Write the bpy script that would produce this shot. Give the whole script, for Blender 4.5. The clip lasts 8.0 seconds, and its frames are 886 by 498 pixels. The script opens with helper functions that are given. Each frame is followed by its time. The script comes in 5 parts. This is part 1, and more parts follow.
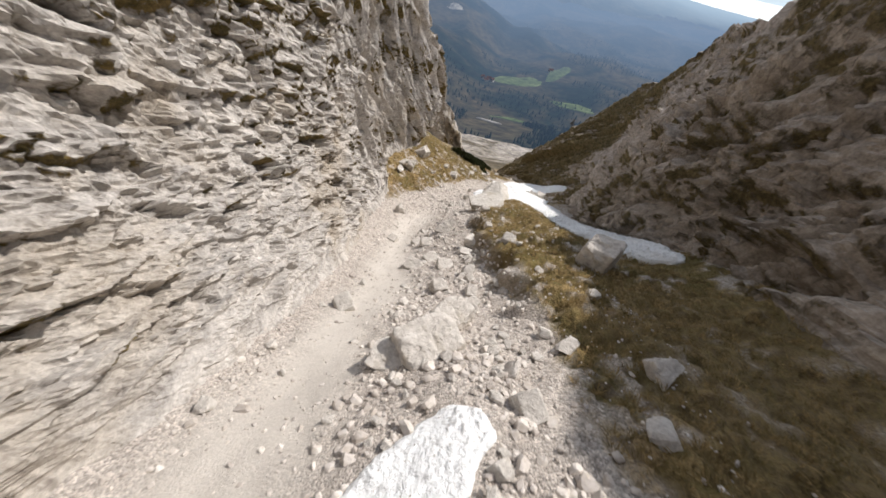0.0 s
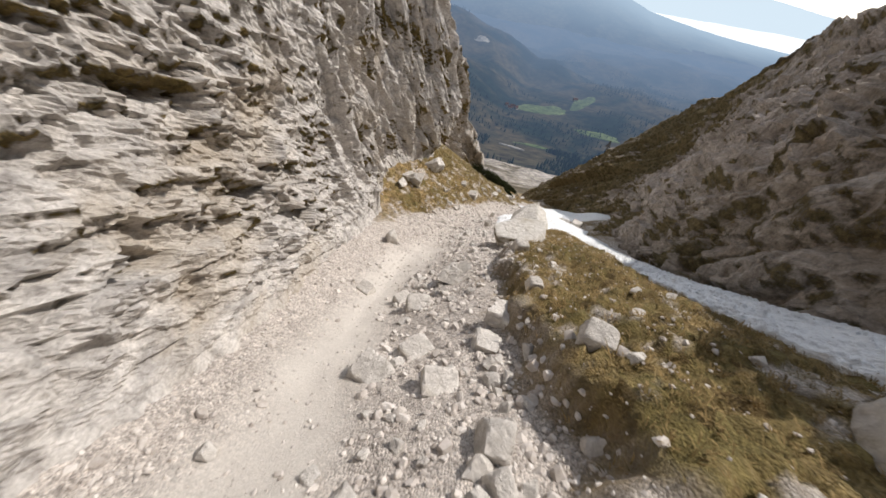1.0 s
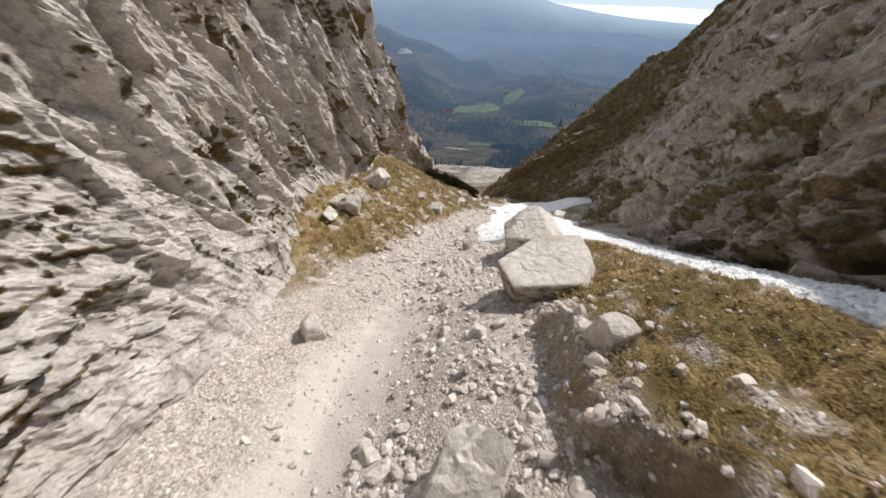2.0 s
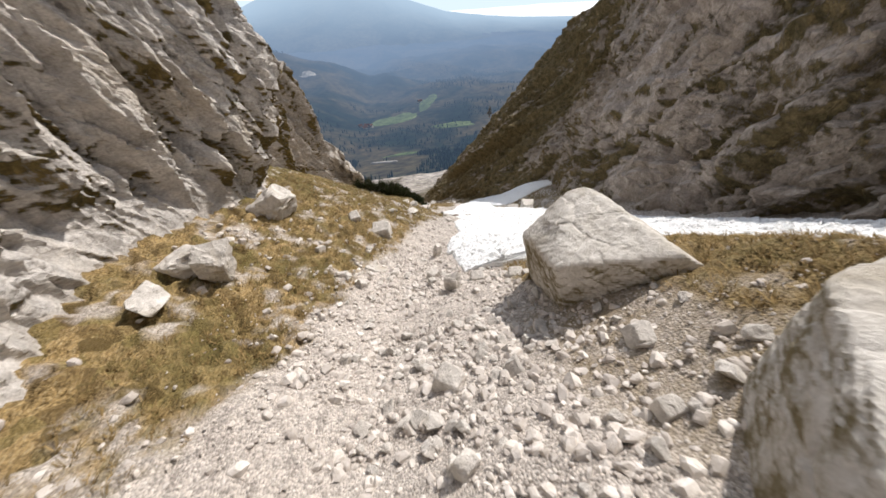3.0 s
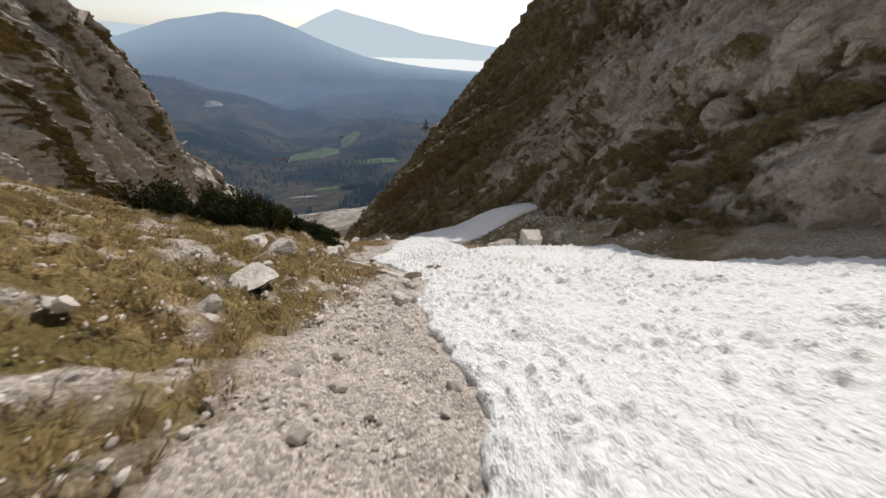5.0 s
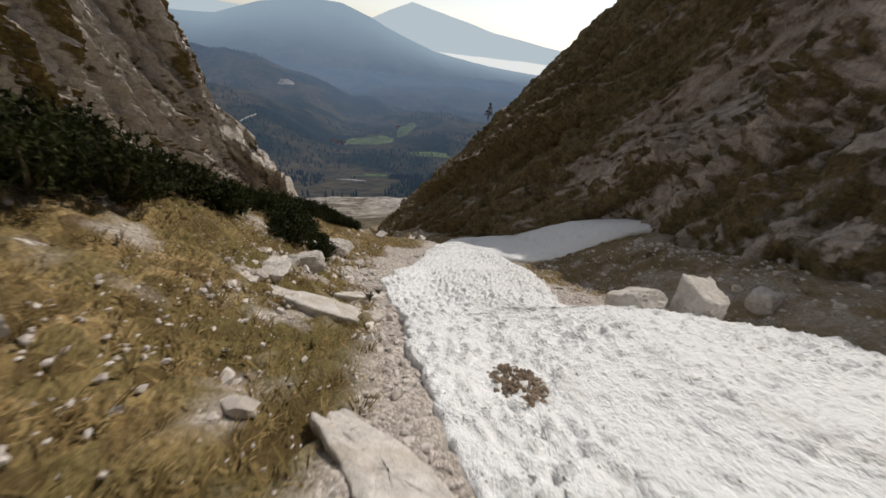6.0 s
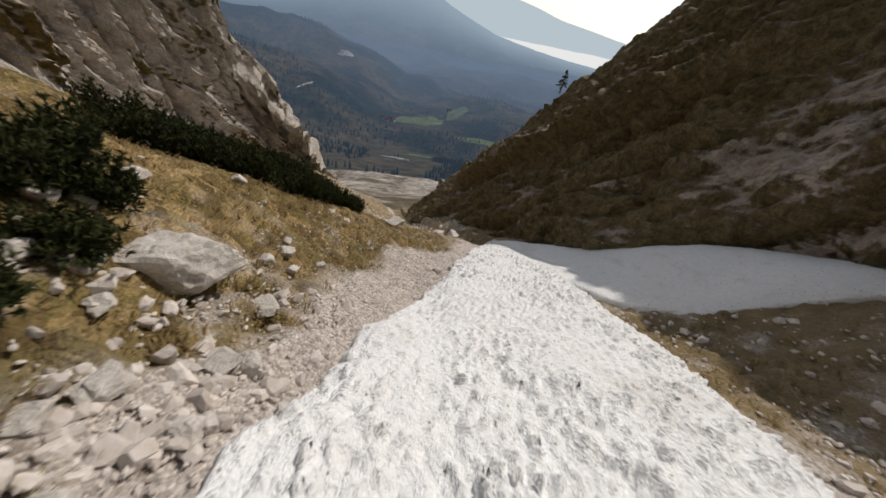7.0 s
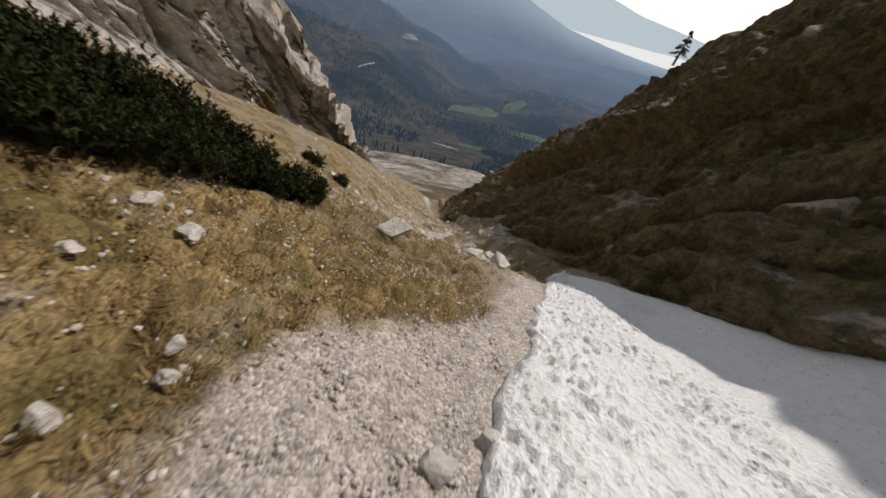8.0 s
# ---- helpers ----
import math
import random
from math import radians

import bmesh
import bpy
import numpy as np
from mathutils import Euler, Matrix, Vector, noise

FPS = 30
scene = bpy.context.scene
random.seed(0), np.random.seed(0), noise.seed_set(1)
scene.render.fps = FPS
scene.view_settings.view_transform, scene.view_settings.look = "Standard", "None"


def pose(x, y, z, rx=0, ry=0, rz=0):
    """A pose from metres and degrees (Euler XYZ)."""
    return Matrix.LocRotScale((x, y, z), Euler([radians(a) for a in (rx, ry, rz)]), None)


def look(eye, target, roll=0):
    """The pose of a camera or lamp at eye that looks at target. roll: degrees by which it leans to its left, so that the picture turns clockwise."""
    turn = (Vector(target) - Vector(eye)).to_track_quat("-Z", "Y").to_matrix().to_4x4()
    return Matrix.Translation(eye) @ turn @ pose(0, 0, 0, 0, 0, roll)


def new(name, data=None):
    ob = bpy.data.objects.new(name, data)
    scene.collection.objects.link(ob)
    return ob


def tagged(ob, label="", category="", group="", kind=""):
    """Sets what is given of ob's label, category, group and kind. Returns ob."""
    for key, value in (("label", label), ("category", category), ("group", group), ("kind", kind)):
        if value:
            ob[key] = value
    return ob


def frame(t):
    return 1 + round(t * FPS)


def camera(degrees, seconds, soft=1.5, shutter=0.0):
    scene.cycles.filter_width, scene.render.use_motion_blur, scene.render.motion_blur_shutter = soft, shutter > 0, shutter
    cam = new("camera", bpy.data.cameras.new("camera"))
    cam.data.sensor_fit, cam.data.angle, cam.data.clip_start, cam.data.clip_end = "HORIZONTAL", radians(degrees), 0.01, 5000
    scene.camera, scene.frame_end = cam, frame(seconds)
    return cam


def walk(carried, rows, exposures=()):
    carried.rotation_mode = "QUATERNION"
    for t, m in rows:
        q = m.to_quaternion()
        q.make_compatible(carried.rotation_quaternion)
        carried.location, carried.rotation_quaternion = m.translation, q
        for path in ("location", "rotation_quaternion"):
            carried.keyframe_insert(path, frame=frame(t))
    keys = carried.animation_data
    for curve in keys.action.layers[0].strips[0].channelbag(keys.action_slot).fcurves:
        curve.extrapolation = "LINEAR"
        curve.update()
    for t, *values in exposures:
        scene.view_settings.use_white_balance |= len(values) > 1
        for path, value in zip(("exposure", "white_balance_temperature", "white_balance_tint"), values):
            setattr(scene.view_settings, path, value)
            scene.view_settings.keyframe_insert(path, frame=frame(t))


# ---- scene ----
cam = camera(107.7, 8.0, soft=1.6, shutter=0.1)
METRES, EYE, TILT, LEAN, TURN = 100.0, 3.0, -46.7, -7.5, 10.0
ROWS = [
    (0.0, 0.0, 0.0, 0.0, -0.0, 0.0, -0.0),
    (0.5, 0.0051, 0.0637, 0.0074, 3.05, 2.57, -4.67),
    (1.0, 0.0059, 0.126, 0.0221, 3.04, 3.99, -2.69),
    (1.5, 0.004, 0.1871, 0.0404, 1.05, 5.02, 3.25),
    (3.0, 0.0063, 0.3672, 0.0897, -9.92, 4.6, 24.15),
    (3.5, 0.0132, 0.4278, 0.102, -16.8, 3.49, 30.56),
    (4.0, 0.0255, 0.4862, 0.1137, -24.46, 1.56, 34.65),
    (5.5, 0.0909, 0.6558, 0.155, -21.3, 6.59, 22.56),
    (6.0, 0.1128, 0.7126, 0.1685, -17.67, 7.05, 18.15),
    (6.5, 0.1334, 0.7687, 0.1818, -15.21, 6.71, 13.72),
    (7.0, 0.1519, 0.8257, 0.1961, -12.79, 6.07, 9.21),
    (7.5, 0.1687, 0.8836, 0.2117, -9.65, 5.47, 4.72),
    (8.0, 0.1827, 0.9435, 0.2292, -6.98, 5.21, 0.92),
]
walk(cam, [(t, pose(0, 0, EYE, TILT, LEAN, TURN) @ pose(METRES * x, METRES * y, METRES * z, 90 + pitch, roll, yaw)) for t, x, y, z, yaw, pitch, roll in ROWS],
     exposures=[(0.0, 0.34, 6500, 10), (1.5, 0.27, 6500, 10), (3.0, 0.48, 6500, 10), (4.0, 0.24, 6500, 10), (4.8, 0.0, 6600, 10), (5.5, -0.35, 6720, 10), (8.0, -0.30, 6800, 11)])

# ---- world and sun ----
SUN_AZ, SUN_EL = 50.0, 45.0          # degrees right of +y, and above the horizon
world = bpy.data.worlds.new("world")
scene.world = world
world.use_nodes = True
wn = world.node_tree
wn.nodes.clear()
sky = wn.nodes.new("ShaderNodeTexSky")
sky.sky_type = 'NISHITA'
sky.sun_disc = False
sky.sun_elevation = radians(SUN_EL)
sky.sun_rotation = radians(SUN_AZ)
sky.altitude = 1200
sky.air_density = 1.0
sky.dust_density = 1.5
bg = wn.nodes.new("ShaderNodeBackground")
bg.inputs[1].default_value = 0.15
wout = wn.nodes.new("ShaderNodeOutputWorld")
hazy = wn.nodes.new("ShaderNodeHueSaturation")
hazy.inputs["Saturation"].default_value = 0.4
wn.links.new(sky.outputs[0], hazy.inputs["Color"])
wn.links.new(hazy.outputs[0], bg.inputs[0])
wn.links.new(bg.outputs[0], wout.inputs[0])

sun_data = bpy.data.lights.new("sun", 'SUN')
sun_data.energy = 3.4
sun_data.angle = radians(0.53)
sun_data.color = (1.0, 0.94, 0.88)
sun = new("sun", sun_data)
az, el = radians(SUN_AZ), radians(SUN_EL)
sun.matrix_world = look((60 * math.sin(az), 60 * math.cos(az), 60), (0, 0, 60 - 60 * math.tan(el)))

# ---- noise in numpy ----
def hash3(ix, iy, iz, seed):
    h = (ix.astype(np.int64) * 374761393 + iy.astype(np.int64) * 668265263 + iz.astype(np.int64) * 2147483647 + seed * 974711) & 0xFFFFFFFF
    h = ((h ^ (h >> 13)) * 1274126177) & 0xFFFFFFFF
    h = ((h ^ (h >> 16)) * 2246822519) & 0xFFFFFFFF
    return (h ^ (h >> 15)) & 0xFFFFFFFF


def rnd3(ix, iy, iz, seed):
    return hash3(ix, iy, iz, seed) / 4294967296.0


def vnoise(p, seed=0):
    """Smooth value noise of points p (n, 3), from -1 to 1."""
    i = np.floor(p)
    f = p - i
    f = f * f * f * (f * (f * 6 - 15) + 10)
    out = np.zeros(len(p))
    for dx in (0, 1):
        wx = f[:, 0] if dx else 1 - f[:, 0]
        for dy in (0, 1):
            wy = f[:, 1] if dy else 1 - f[:, 1]
            for dz in (0, 1):
                wz = f[:, 2] if dz else 1 - f[:, 2]
                out += wx * wy * wz * rnd3(i[:, 0] + dx, i[:, 1] + dy, i[:, 2] + dz, seed)
    return out * 2 - 1


def fbm(p, octaves=4, gain=0.5, seed=0):
    out, amp, tot = np.zeros(len(p)), 1.0, 0.0
    for o in range(octaves):
        out += amp * vnoise(p * 2.03 ** o + 17.3 * o, seed + o)
        tot += amp
        amp *= gain
    return out / tot


def blocks(p, seed=0, tilt=0.6):
    """Blocky relief: the nearest cell's own height and slope. Returns relief (-1 to 1) and closeness to a joint (0 at the joint)."""
    i = np.floor(p)
    best, second = np.full(len(p), 9e9), np.full(len(p), 9e9)
    val = np.zeros(len(p))
    for dx in (-1, 0, 1):
        for dy in (-1, 0, 1):
            for dz in (-1, 0, 1):
                cx, cy, cz = i[:, 0] + dx, i[:, 1] + dy, i[:, 2] + dz
                qx = p[:, 0] - cx - rnd3(cx, cy, cz, seed)
                qy = p[:, 1] - cy - rnd3(cx, cy, cz, seed + 1)
                qz = p[:, 2] - cz - rnd3(cx, cy, cz, seed + 2)
                d = qx * qx + qy * qy + qz * qz
                near = d < best
                second = np.where(near, best, np.minimum(second, d))
                v = (rnd3(cx, cy, cz, seed + 3) * 2 - 1) + tilt * (qx * (rnd3(cx, cy, cz, seed + 4) * 2 - 1)
                    + qy * (rnd3(cx, cy, cz, seed + 5) * 2 - 1) + qz * (rnd3(cx, cy, cz, seed + 6) * 2 - 1)) * 2
                val = np.where(near, v, val)
                best = np.where(near, d, best)
    return val, np.sqrt(second) - np.sqrt(best)


def smooth(a, b, v):
    t = np.clip((v - a) / (b - a), 0, 1)
    return t * t * (3 - 2 * t)


# ---- the plan: lines that run down the gully ----
# each line: y, x, height over the mean slope of the gully
def line(*rows):
    a = np.array(rows, float)
    return a[:, 0], a[:, 1], a[:, 2]


FOOT_LEFT = line((-35, -8, -1), (5, -6.2, -2.2), (12, -7.3, -2.8), (20, -8.6, -3), (29, -9.2, -1.6), (33, -9.9, -0.7), (36, -10.7, 0.5), (40, -12.0, 2.6), (46, -12.2, 5.2), (51, -10.6, 6.3), (57, -10, 8.5),
                 (64, -14, 11.5), (75, -17.5, 13), (88, -18.2, 12.4), (100, -18.5, 11.4), (112, -16.8, 10.8), (125, -12.6, 10.8), (132, -9.5, 9.6), (140, -6.2, 8.2), (146, -4.2, 7), (152, -3, 6), (165, -6, 6))
BANK_LEFT = line((-35, -6.5, -1.5), (5, -5.5, -2.2), (12, -5.7, -3), (20, -7, -3.6), (29, -7, -2.4), (37, -7, -0.5), (44, -6, 1.4), (51, -5, 3.7), (57, -3, 4.8), (66, -0.5, 5.2),
                 (75, 1, 5.7), (83, 2.5, 5.0), (92, 2.5, 5.4), (100, 0, 6.4), (112, -2, 8.2), (125, -1, 8), (140, 1, 6), (165, 4, 4))
TROUGH = line((-35, -4, -1.5), (5, -4, -2.1), (12, -4, -3), (20, -5, -4), (29, -5.3, -2.8), (37, -3, -1.8), (44, -1.6, -0.7), (51, 1.0, 0.2), (57, 3, 1.0), (66, 5.5, 1.6),
              (75, 5.8, 1.4), (83, 7.6, 1.6), (92, 9.2, 2.1), (97, 9, 2.4), (103, 9, 1.2), (112, 9, 0.6), (140, 9, 1.5), (165, 9, 1))
SCREE_RIGHT = line((-35, 1, 0), (5, 1.5, 0.3), (12, 2.5, -1), (20, 1.2, -0.4), (29, 1.2, 0), (37, 1.3, -0.9), (44, 3, -0.4), (51, 5, -0.2), (57, 6.5, 0.2), (66, 9, 0.2),
                   (75, 9.5, 0.1), (83, 10.5, 0.5), (90, 13, 1.2), (96, 14.2, 2.0), (99, 14.2, 1.4), (102.5, 13.5, -0.2), (112, 12, -0.4), (165, 11, 0))
BANK_RIGHT = line((-35, 8, 2), (5, 7, 1.3), (12, 7, 1.7), (20, 6.6, 2.4), (29, 7, 2.2), (37, 7, 2.2), (39.3, 7.2, 1.5), (41, 7.4, 0.5), (43, 7.6, 0.1), (46, 8, 0.0), (51, 9, 0.0), (57, 10.2, -0.4), (66, 13, 0.3),
                  (75, 14, 0.2), (83, 15, 0.2), (92, 17, 0.6), (98, 17, 1), (103, 15.6, -0.2), (112, 14, -0.3), (165, 12, 0))
CHANNEL = line((-35, 10.5, 1.5), (5, 10.5, 1.6), (9, 10.6, 2.0), (14, 12.6, 2.4), (20, 13, 1.7), (29, 13, 0.8), (37, 13.5, 0.0), (44, 14, -0.4), (51, 15, -0.8), (57, 16.5, -0.8), (66, 18.5, -0.6), (75, 20.5, -1.0),
               (83, 21.5, -0.4), (92, 21.5, 0.1), (100, 18.8, 0.8), (112, 15.5, 0.6), (165, 13, 0.2))
FOOT_RIGHT = line((-35, 12.4, 2.6), (5, 12.4, 2.7), (9, 12.6, 3.0), (14, 15.0, 3.4), (20, 16.2, 2.9), (29, 15.7, 1.2), (37, 16.5, 0.0), (44, 17, -0.3), (51, 19, -0.7), (57, 20.3, 0.3), (66, 22.5, 1.4), (75, 25, 1.4), (83, 30.6, 3.6),
                  (88, 28.6, 3.8), (92, 26.0, 1.6), (98, 21.2, 1.4), (104, 18.8, 1.6), (112, 17, 2), (130, 14.5, 2), (165, 13.6, 1))
TURF_RIGHT = line((-35, 5, 0), (3, 4.2, 0), (8, 4.4, 0), (11, 3.4, 0), (16, 3.0, 0), (19, 2.0, 0), (25, 1.9, 0), (29, 2.4, 0), (33, 4.4, 0), (37, 4.6, 0), (41, 3.6, 0), (44, 3.4, 0))
GROUND = [FOOT_LEFT, BANK_LEFT, TROUGH, SCREE_RIGHT, BANK_RIGHT, CHANNEL, FOOT_RIGHT]
WALL_LEFT = [FOOT_LEFT,
             line((-35, -12, 5), (5, -10, 5), (15, -10.4, 6), (24, -10.9, 7), (30, -11.0, 8), (36, -11.6, 9), (44, -12.8, 11.5), (51, -10.4, 13), (54, -8.6, 14), (56.5, -7.4, 14.5), (60, -9.8, 16), (64, -15, 19), (75, -19.5, 22),
                  (100, -20, 24), (112, -18.8, 23), (125, -14.6, 20), (131, -11.2, 17), (134, -8.6, 16), (140, -6.4, 13), (146, -4.5, 10), (152, -4.2, 9), (165, -9, 8)),
             line((-35, -15, 15), (5, -12.5, 14), (24, -12, 15), (36, -12.3, 18), (44, -13.2, 20), (51, -10.4, 20), (54, -8.6, 20), (56.5, -7.5, 20.5), (60, -10.4, 23), (64, -17, 30), (75, -21, 33),
                  (100, -20.5, 34), (112, -19.8, 32), (125, -15.5, 29), (129.7, -14.6, 31), (131.2, -10.8, 25), (134, -7.9, 23.2), (137, -7, 21.5), (140, -5.9, 18.5), (146, -4.4, 13.5), (152, -4.4, 11), (165, -10, 9.5)),
             line((-35, -24, 34), (5, -18, 34), (24, -16, 36), (44, -15, 40), (54, -12.5, 34), (58, -12.5, 33), (62, -16.5, 38), (66, -19.5, 43), (75, -21.8, 47),
                  (100, -20.3, 48), (112, -19.8, 47), (125, -16.6, 44), (130, -16.2, 42), (132, -14.5, 28), (134, -12.5, 24), (140, -12, 20), (152, -12, 13), (165, -20, 11)),
             line((-35, -70, 70), (24, -60, 70), (60, -60, 62), (112, -52, 52), (132, -46, 42), (152, -46, 28), (165, -50, 22))]
WALL_RIGHT = [FOOT_RIGHT,
              line((-35, 15.2, 12), (5, 15.2, 12), (12, 16.4, 12.4), (18, 18.6, 13), (29, 17.2, 13), (37, 18.8, 12), (44, 20.3, 13), (51, 22.8, 12), (57, 24, 12), (66, 25.6, 12), (75, 29, 12), (83, 33.8, 11.5),
                   (92, 31.5, 12.5), (100, 30, 14), (107, 27.5, 15), (117, 26, 16), (128, 23.5, 15), (140, 21.5, 11), (165, 21, 7)),
              line((-35, 23, 27), (5, 23, 27), (29, 23, 28), (44, 26.5, 27), (57, 29, 24), (75, 34, 27), (88, 37, 27), (100, 36.3, 25), (112, 33.5, 27), (128, 31, 25.5), (140, 30, 19), (165, 29, 12)),
              line((-35, 31, 51), (5, 31, 51), (25, 32, 51), (31, 32, 46), (47, 33.5, 45), (56, 36.5, 35), (61, 38, 34), (68, 40, 40), (83, 43, 46), (100, 44.5, 42), (117, 43, 38), (130, 42.5, 36), (142, 42, 29), (165, 40, 18)),
              line((-35, 80, 50), (44, 80, 40), (60, 80, 34), (100, 90, 46), (130, 88, 44), (165, 80, 24))]


def fall(y):
    """The height of the gully's mean slope: 0.57 steep, easing off below."""
    y = np.asarray(y, float)
    return -4 - 0.57 * np.minimum(y, 150) - 0.47 * np.clip(y - 150, 0, 200) - 0.30 * np.clip(y - 350, 0, 350) - 0.06 * np.clip(y - 700, 0, 5000)


def at_line(l, y):
    return np.interp(y, l[0], l[1]), np.interp(y, l[0], l[2])


def soft_line(l, y):
    """The line's place, with its corners rounded off."""
    xs, hs = 0.0, 0.0
    for d, w in ((-3, 0.15), (-1.5, 0.2), (0, 0.3), (1.5, 0.2), (3, 0.15)):
        a, b = at_line(l, y + d)
        xs, hs = xs + w * a, hs + w * b
    return xs, hs


def bare(x, y):
    """The ground's height without its fine relief."""
    ls = [soft_line(l, y) for l in GROUND]
    rel = ls[0][1] + np.clip((ls[0][0] - x) * 0.4, 0, 1.2)
    for (x0, h0), (x1, h1) in zip(ls, ls[1:]):
        t = np.clip((x - x0) / np.maximum(x1 - x0, 0.05), 0, 1)
        t = 0.5 * t + 0.5 * t * t * (3 - 2 * t)
        rel = np.where(x >= x0, h0 + (h1 - h0) * t, rel)
    rel = rel + np.clip((x - ls[-1][0]) * 0.15, 0, 1)
    return fall(y) + rel


def height(x, y):
    """The ground's height with its relief."""
    x, y = np.asarray(x, float), np.asarray(y, float)
    p = np.stack([x, y, np.zeros_like(x)], -1).reshape(-1, 3)
    n = 0.30 * fbm(p / 4.0, 3, 0.5, 5) + 0.10 * fbm(p / 0.9, 3, 0.6, 9)
    edge = x - np.interp(y, TURF_RIGHT[0], TURF_RIGHT[1]) + 1.6 * fbm(p / 1.7, 3, 0.6, 33).reshape(x.shape)
    bank = 1.25 * (smooth(-0.7, 0.0, edge) - smooth(0.5, 4, edge)) * smooth(6, 11, y) * smooth(31, 27, y)
    return bare(x, y) + n.reshape(x.shape) + bank


def ground_z(x, y):
    return float(height(np.array([x]), np.array([y]))[0])


# ---- materials ----
class Nodes:
    def __init__(self, name):
        self.m = bpy.data.materials.new(name)
        self.m.use_nodes = True
        self.t = self.m.node_tree
        self.t.nodes.clear()
        self.co = None

    def n(self, node_type, **kw):
        node = self.t.nodes.new(node_type)
        for k, v in kw.items():
            if k == "op":
                node.operation = v
            elif k == "blend":
                node.blend_type = v
            elif k == "kind":
                node.feature = v
            elif k == "attr":
                node.attribute_name = v
        return node

    def put(self, sock, v):
        if isinstance(v, bpy.types.NodeSocket):
            self.t.links.new(v, sock)
        else:
            if sock.type == 'RGBA' and len(v) == 3:
                v = (*v, 1)
            sock.default_value = v

    def coord(self, scale=(1, 1, 1), turn=(0, 0, 0)):
        if self.co is None:
            self.co = self.n("ShaderNodeTexCoord").outputs["Object"]
        mp = self.n("ShaderNodeMapping")
        self.put(mp.inputs["Vector"], self.co)
        mp.inputs["Scale"].default_value = scale
        mp.inputs["Rotation"].default_value = [radians(a) for a in turn]
        return mp.outputs[0]

    def noise(self, scale, detail=4, rough=0.55, stretch=(1, 1, 1), turn=(0, 0, 0), warp=0.0):
        t = self.n("ShaderNodeTexNoise")
        self.put(t.inputs["Vector"], self.coord(stretch, turn))
        t.inputs["Scale"].default_value, t.inputs["Detail"].default_value, t.inputs["Roughness"].default_value = scale, detail, rough
        t.inputs["Distortion"].default_value = warp
        return t.outputs[0]

    def cells(self, scale, kind="F1", stretch=(1, 1, 1), turn=(0, 0, 0), colour=False):
        t = self.n("ShaderNodeTexVoronoi", kind=kind)
        self.put(t.inputs["Vector"], self.coord(stretch, turn))
        t.inputs["Scale"].default_value = scale
        return t.outputs["Color" if colour else "Distance"]

    def ramp(self, v, a, b, c0=(0, 0, 0), c1=(1, 1, 1)):
        r = self.n("ShaderNodeValToRGB")
        self.put(r.inputs[0], v)
        e = r.color_ramp.elements
        e[0].position, e[1].position, e[0].color, e[1].color = a, b, (*c0, 1), (*c1, 1)
        return r.outputs[0]

    def mix(self, f, a, b, blend="MIX"):
        x = self.n("ShaderNodeMix")
        x.data_type = 'RGBA'
        x.blend_type = blend
        self.put(x.inputs[0], f)
        self.put(x.inputs[6], a)
        self.put(x.inputs[7], b)
        return x.outputs[2]

    def math(self, op, a, b=0.0, clamp=False):
        x = self.n("ShaderNodeMath", op=op)
        x.use_clamp = clamp
        self.put(x.inputs[0], a)
        self.put(x.inputs[1], b)
        return x.outputs[0]

    def bump(self, h, strength, distance, normal=None):
        b = self.n("ShaderNodeBump")
        self.put(b.inputs["Height"], h)
        b.inputs["Strength"].default_value, b.inputs["Distance"].default_value = strength, distance
        if normal is not None:
            self.put(b.inputs["Normal"], normal)
        return b.outputs[0]

    def attr(self, name):
        return self.n("ShaderNodeAttribute", attr=name).outputs["Fac"]

    def up(self):
        """The upward part of the true surface normal."""
        g = self.n("ShaderNodeNewGeometry")
        s = self.n("ShaderNodeSeparateXYZ")
        self.put(s.inputs[0], g.outputs["Normal"])
        return s.outputs[2]

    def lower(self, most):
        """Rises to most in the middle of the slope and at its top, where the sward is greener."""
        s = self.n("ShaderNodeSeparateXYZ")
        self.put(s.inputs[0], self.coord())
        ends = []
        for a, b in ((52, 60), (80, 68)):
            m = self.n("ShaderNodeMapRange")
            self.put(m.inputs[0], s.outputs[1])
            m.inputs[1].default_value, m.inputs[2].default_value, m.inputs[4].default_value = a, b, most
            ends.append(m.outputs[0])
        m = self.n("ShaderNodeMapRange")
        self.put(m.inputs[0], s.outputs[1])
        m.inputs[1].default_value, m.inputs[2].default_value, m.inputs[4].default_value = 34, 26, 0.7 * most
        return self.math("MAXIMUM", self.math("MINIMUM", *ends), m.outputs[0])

    def random(self, island=False):
        if island:
            return self.n("ShaderNodeNewGeometry").outputs["Random Per Island"]
        return self.n("ShaderNodeObjectInfo").outputs["Random"]

    def finish(self, colour, rough=0.9, normal=None, spec=0.3, **more):
        p = self.n("ShaderNodeBsdfPrincipled")
        self.put(p.inputs["Base Color"], colour)
        self.put(p.inputs["Roughness"], rough)
        p.inputs["Specular IOR Level"].default_value = spec
        if normal is not None:
            self.put(p.inputs["Normal"], normal)
        for k, v in more.items():
            self.put(p.inputs[k.replace("_", " ")], v)
        o = self.n("ShaderNodeOutputMaterial")
        self.put(o.inputs[0], p.outputs[0])
        return self.m


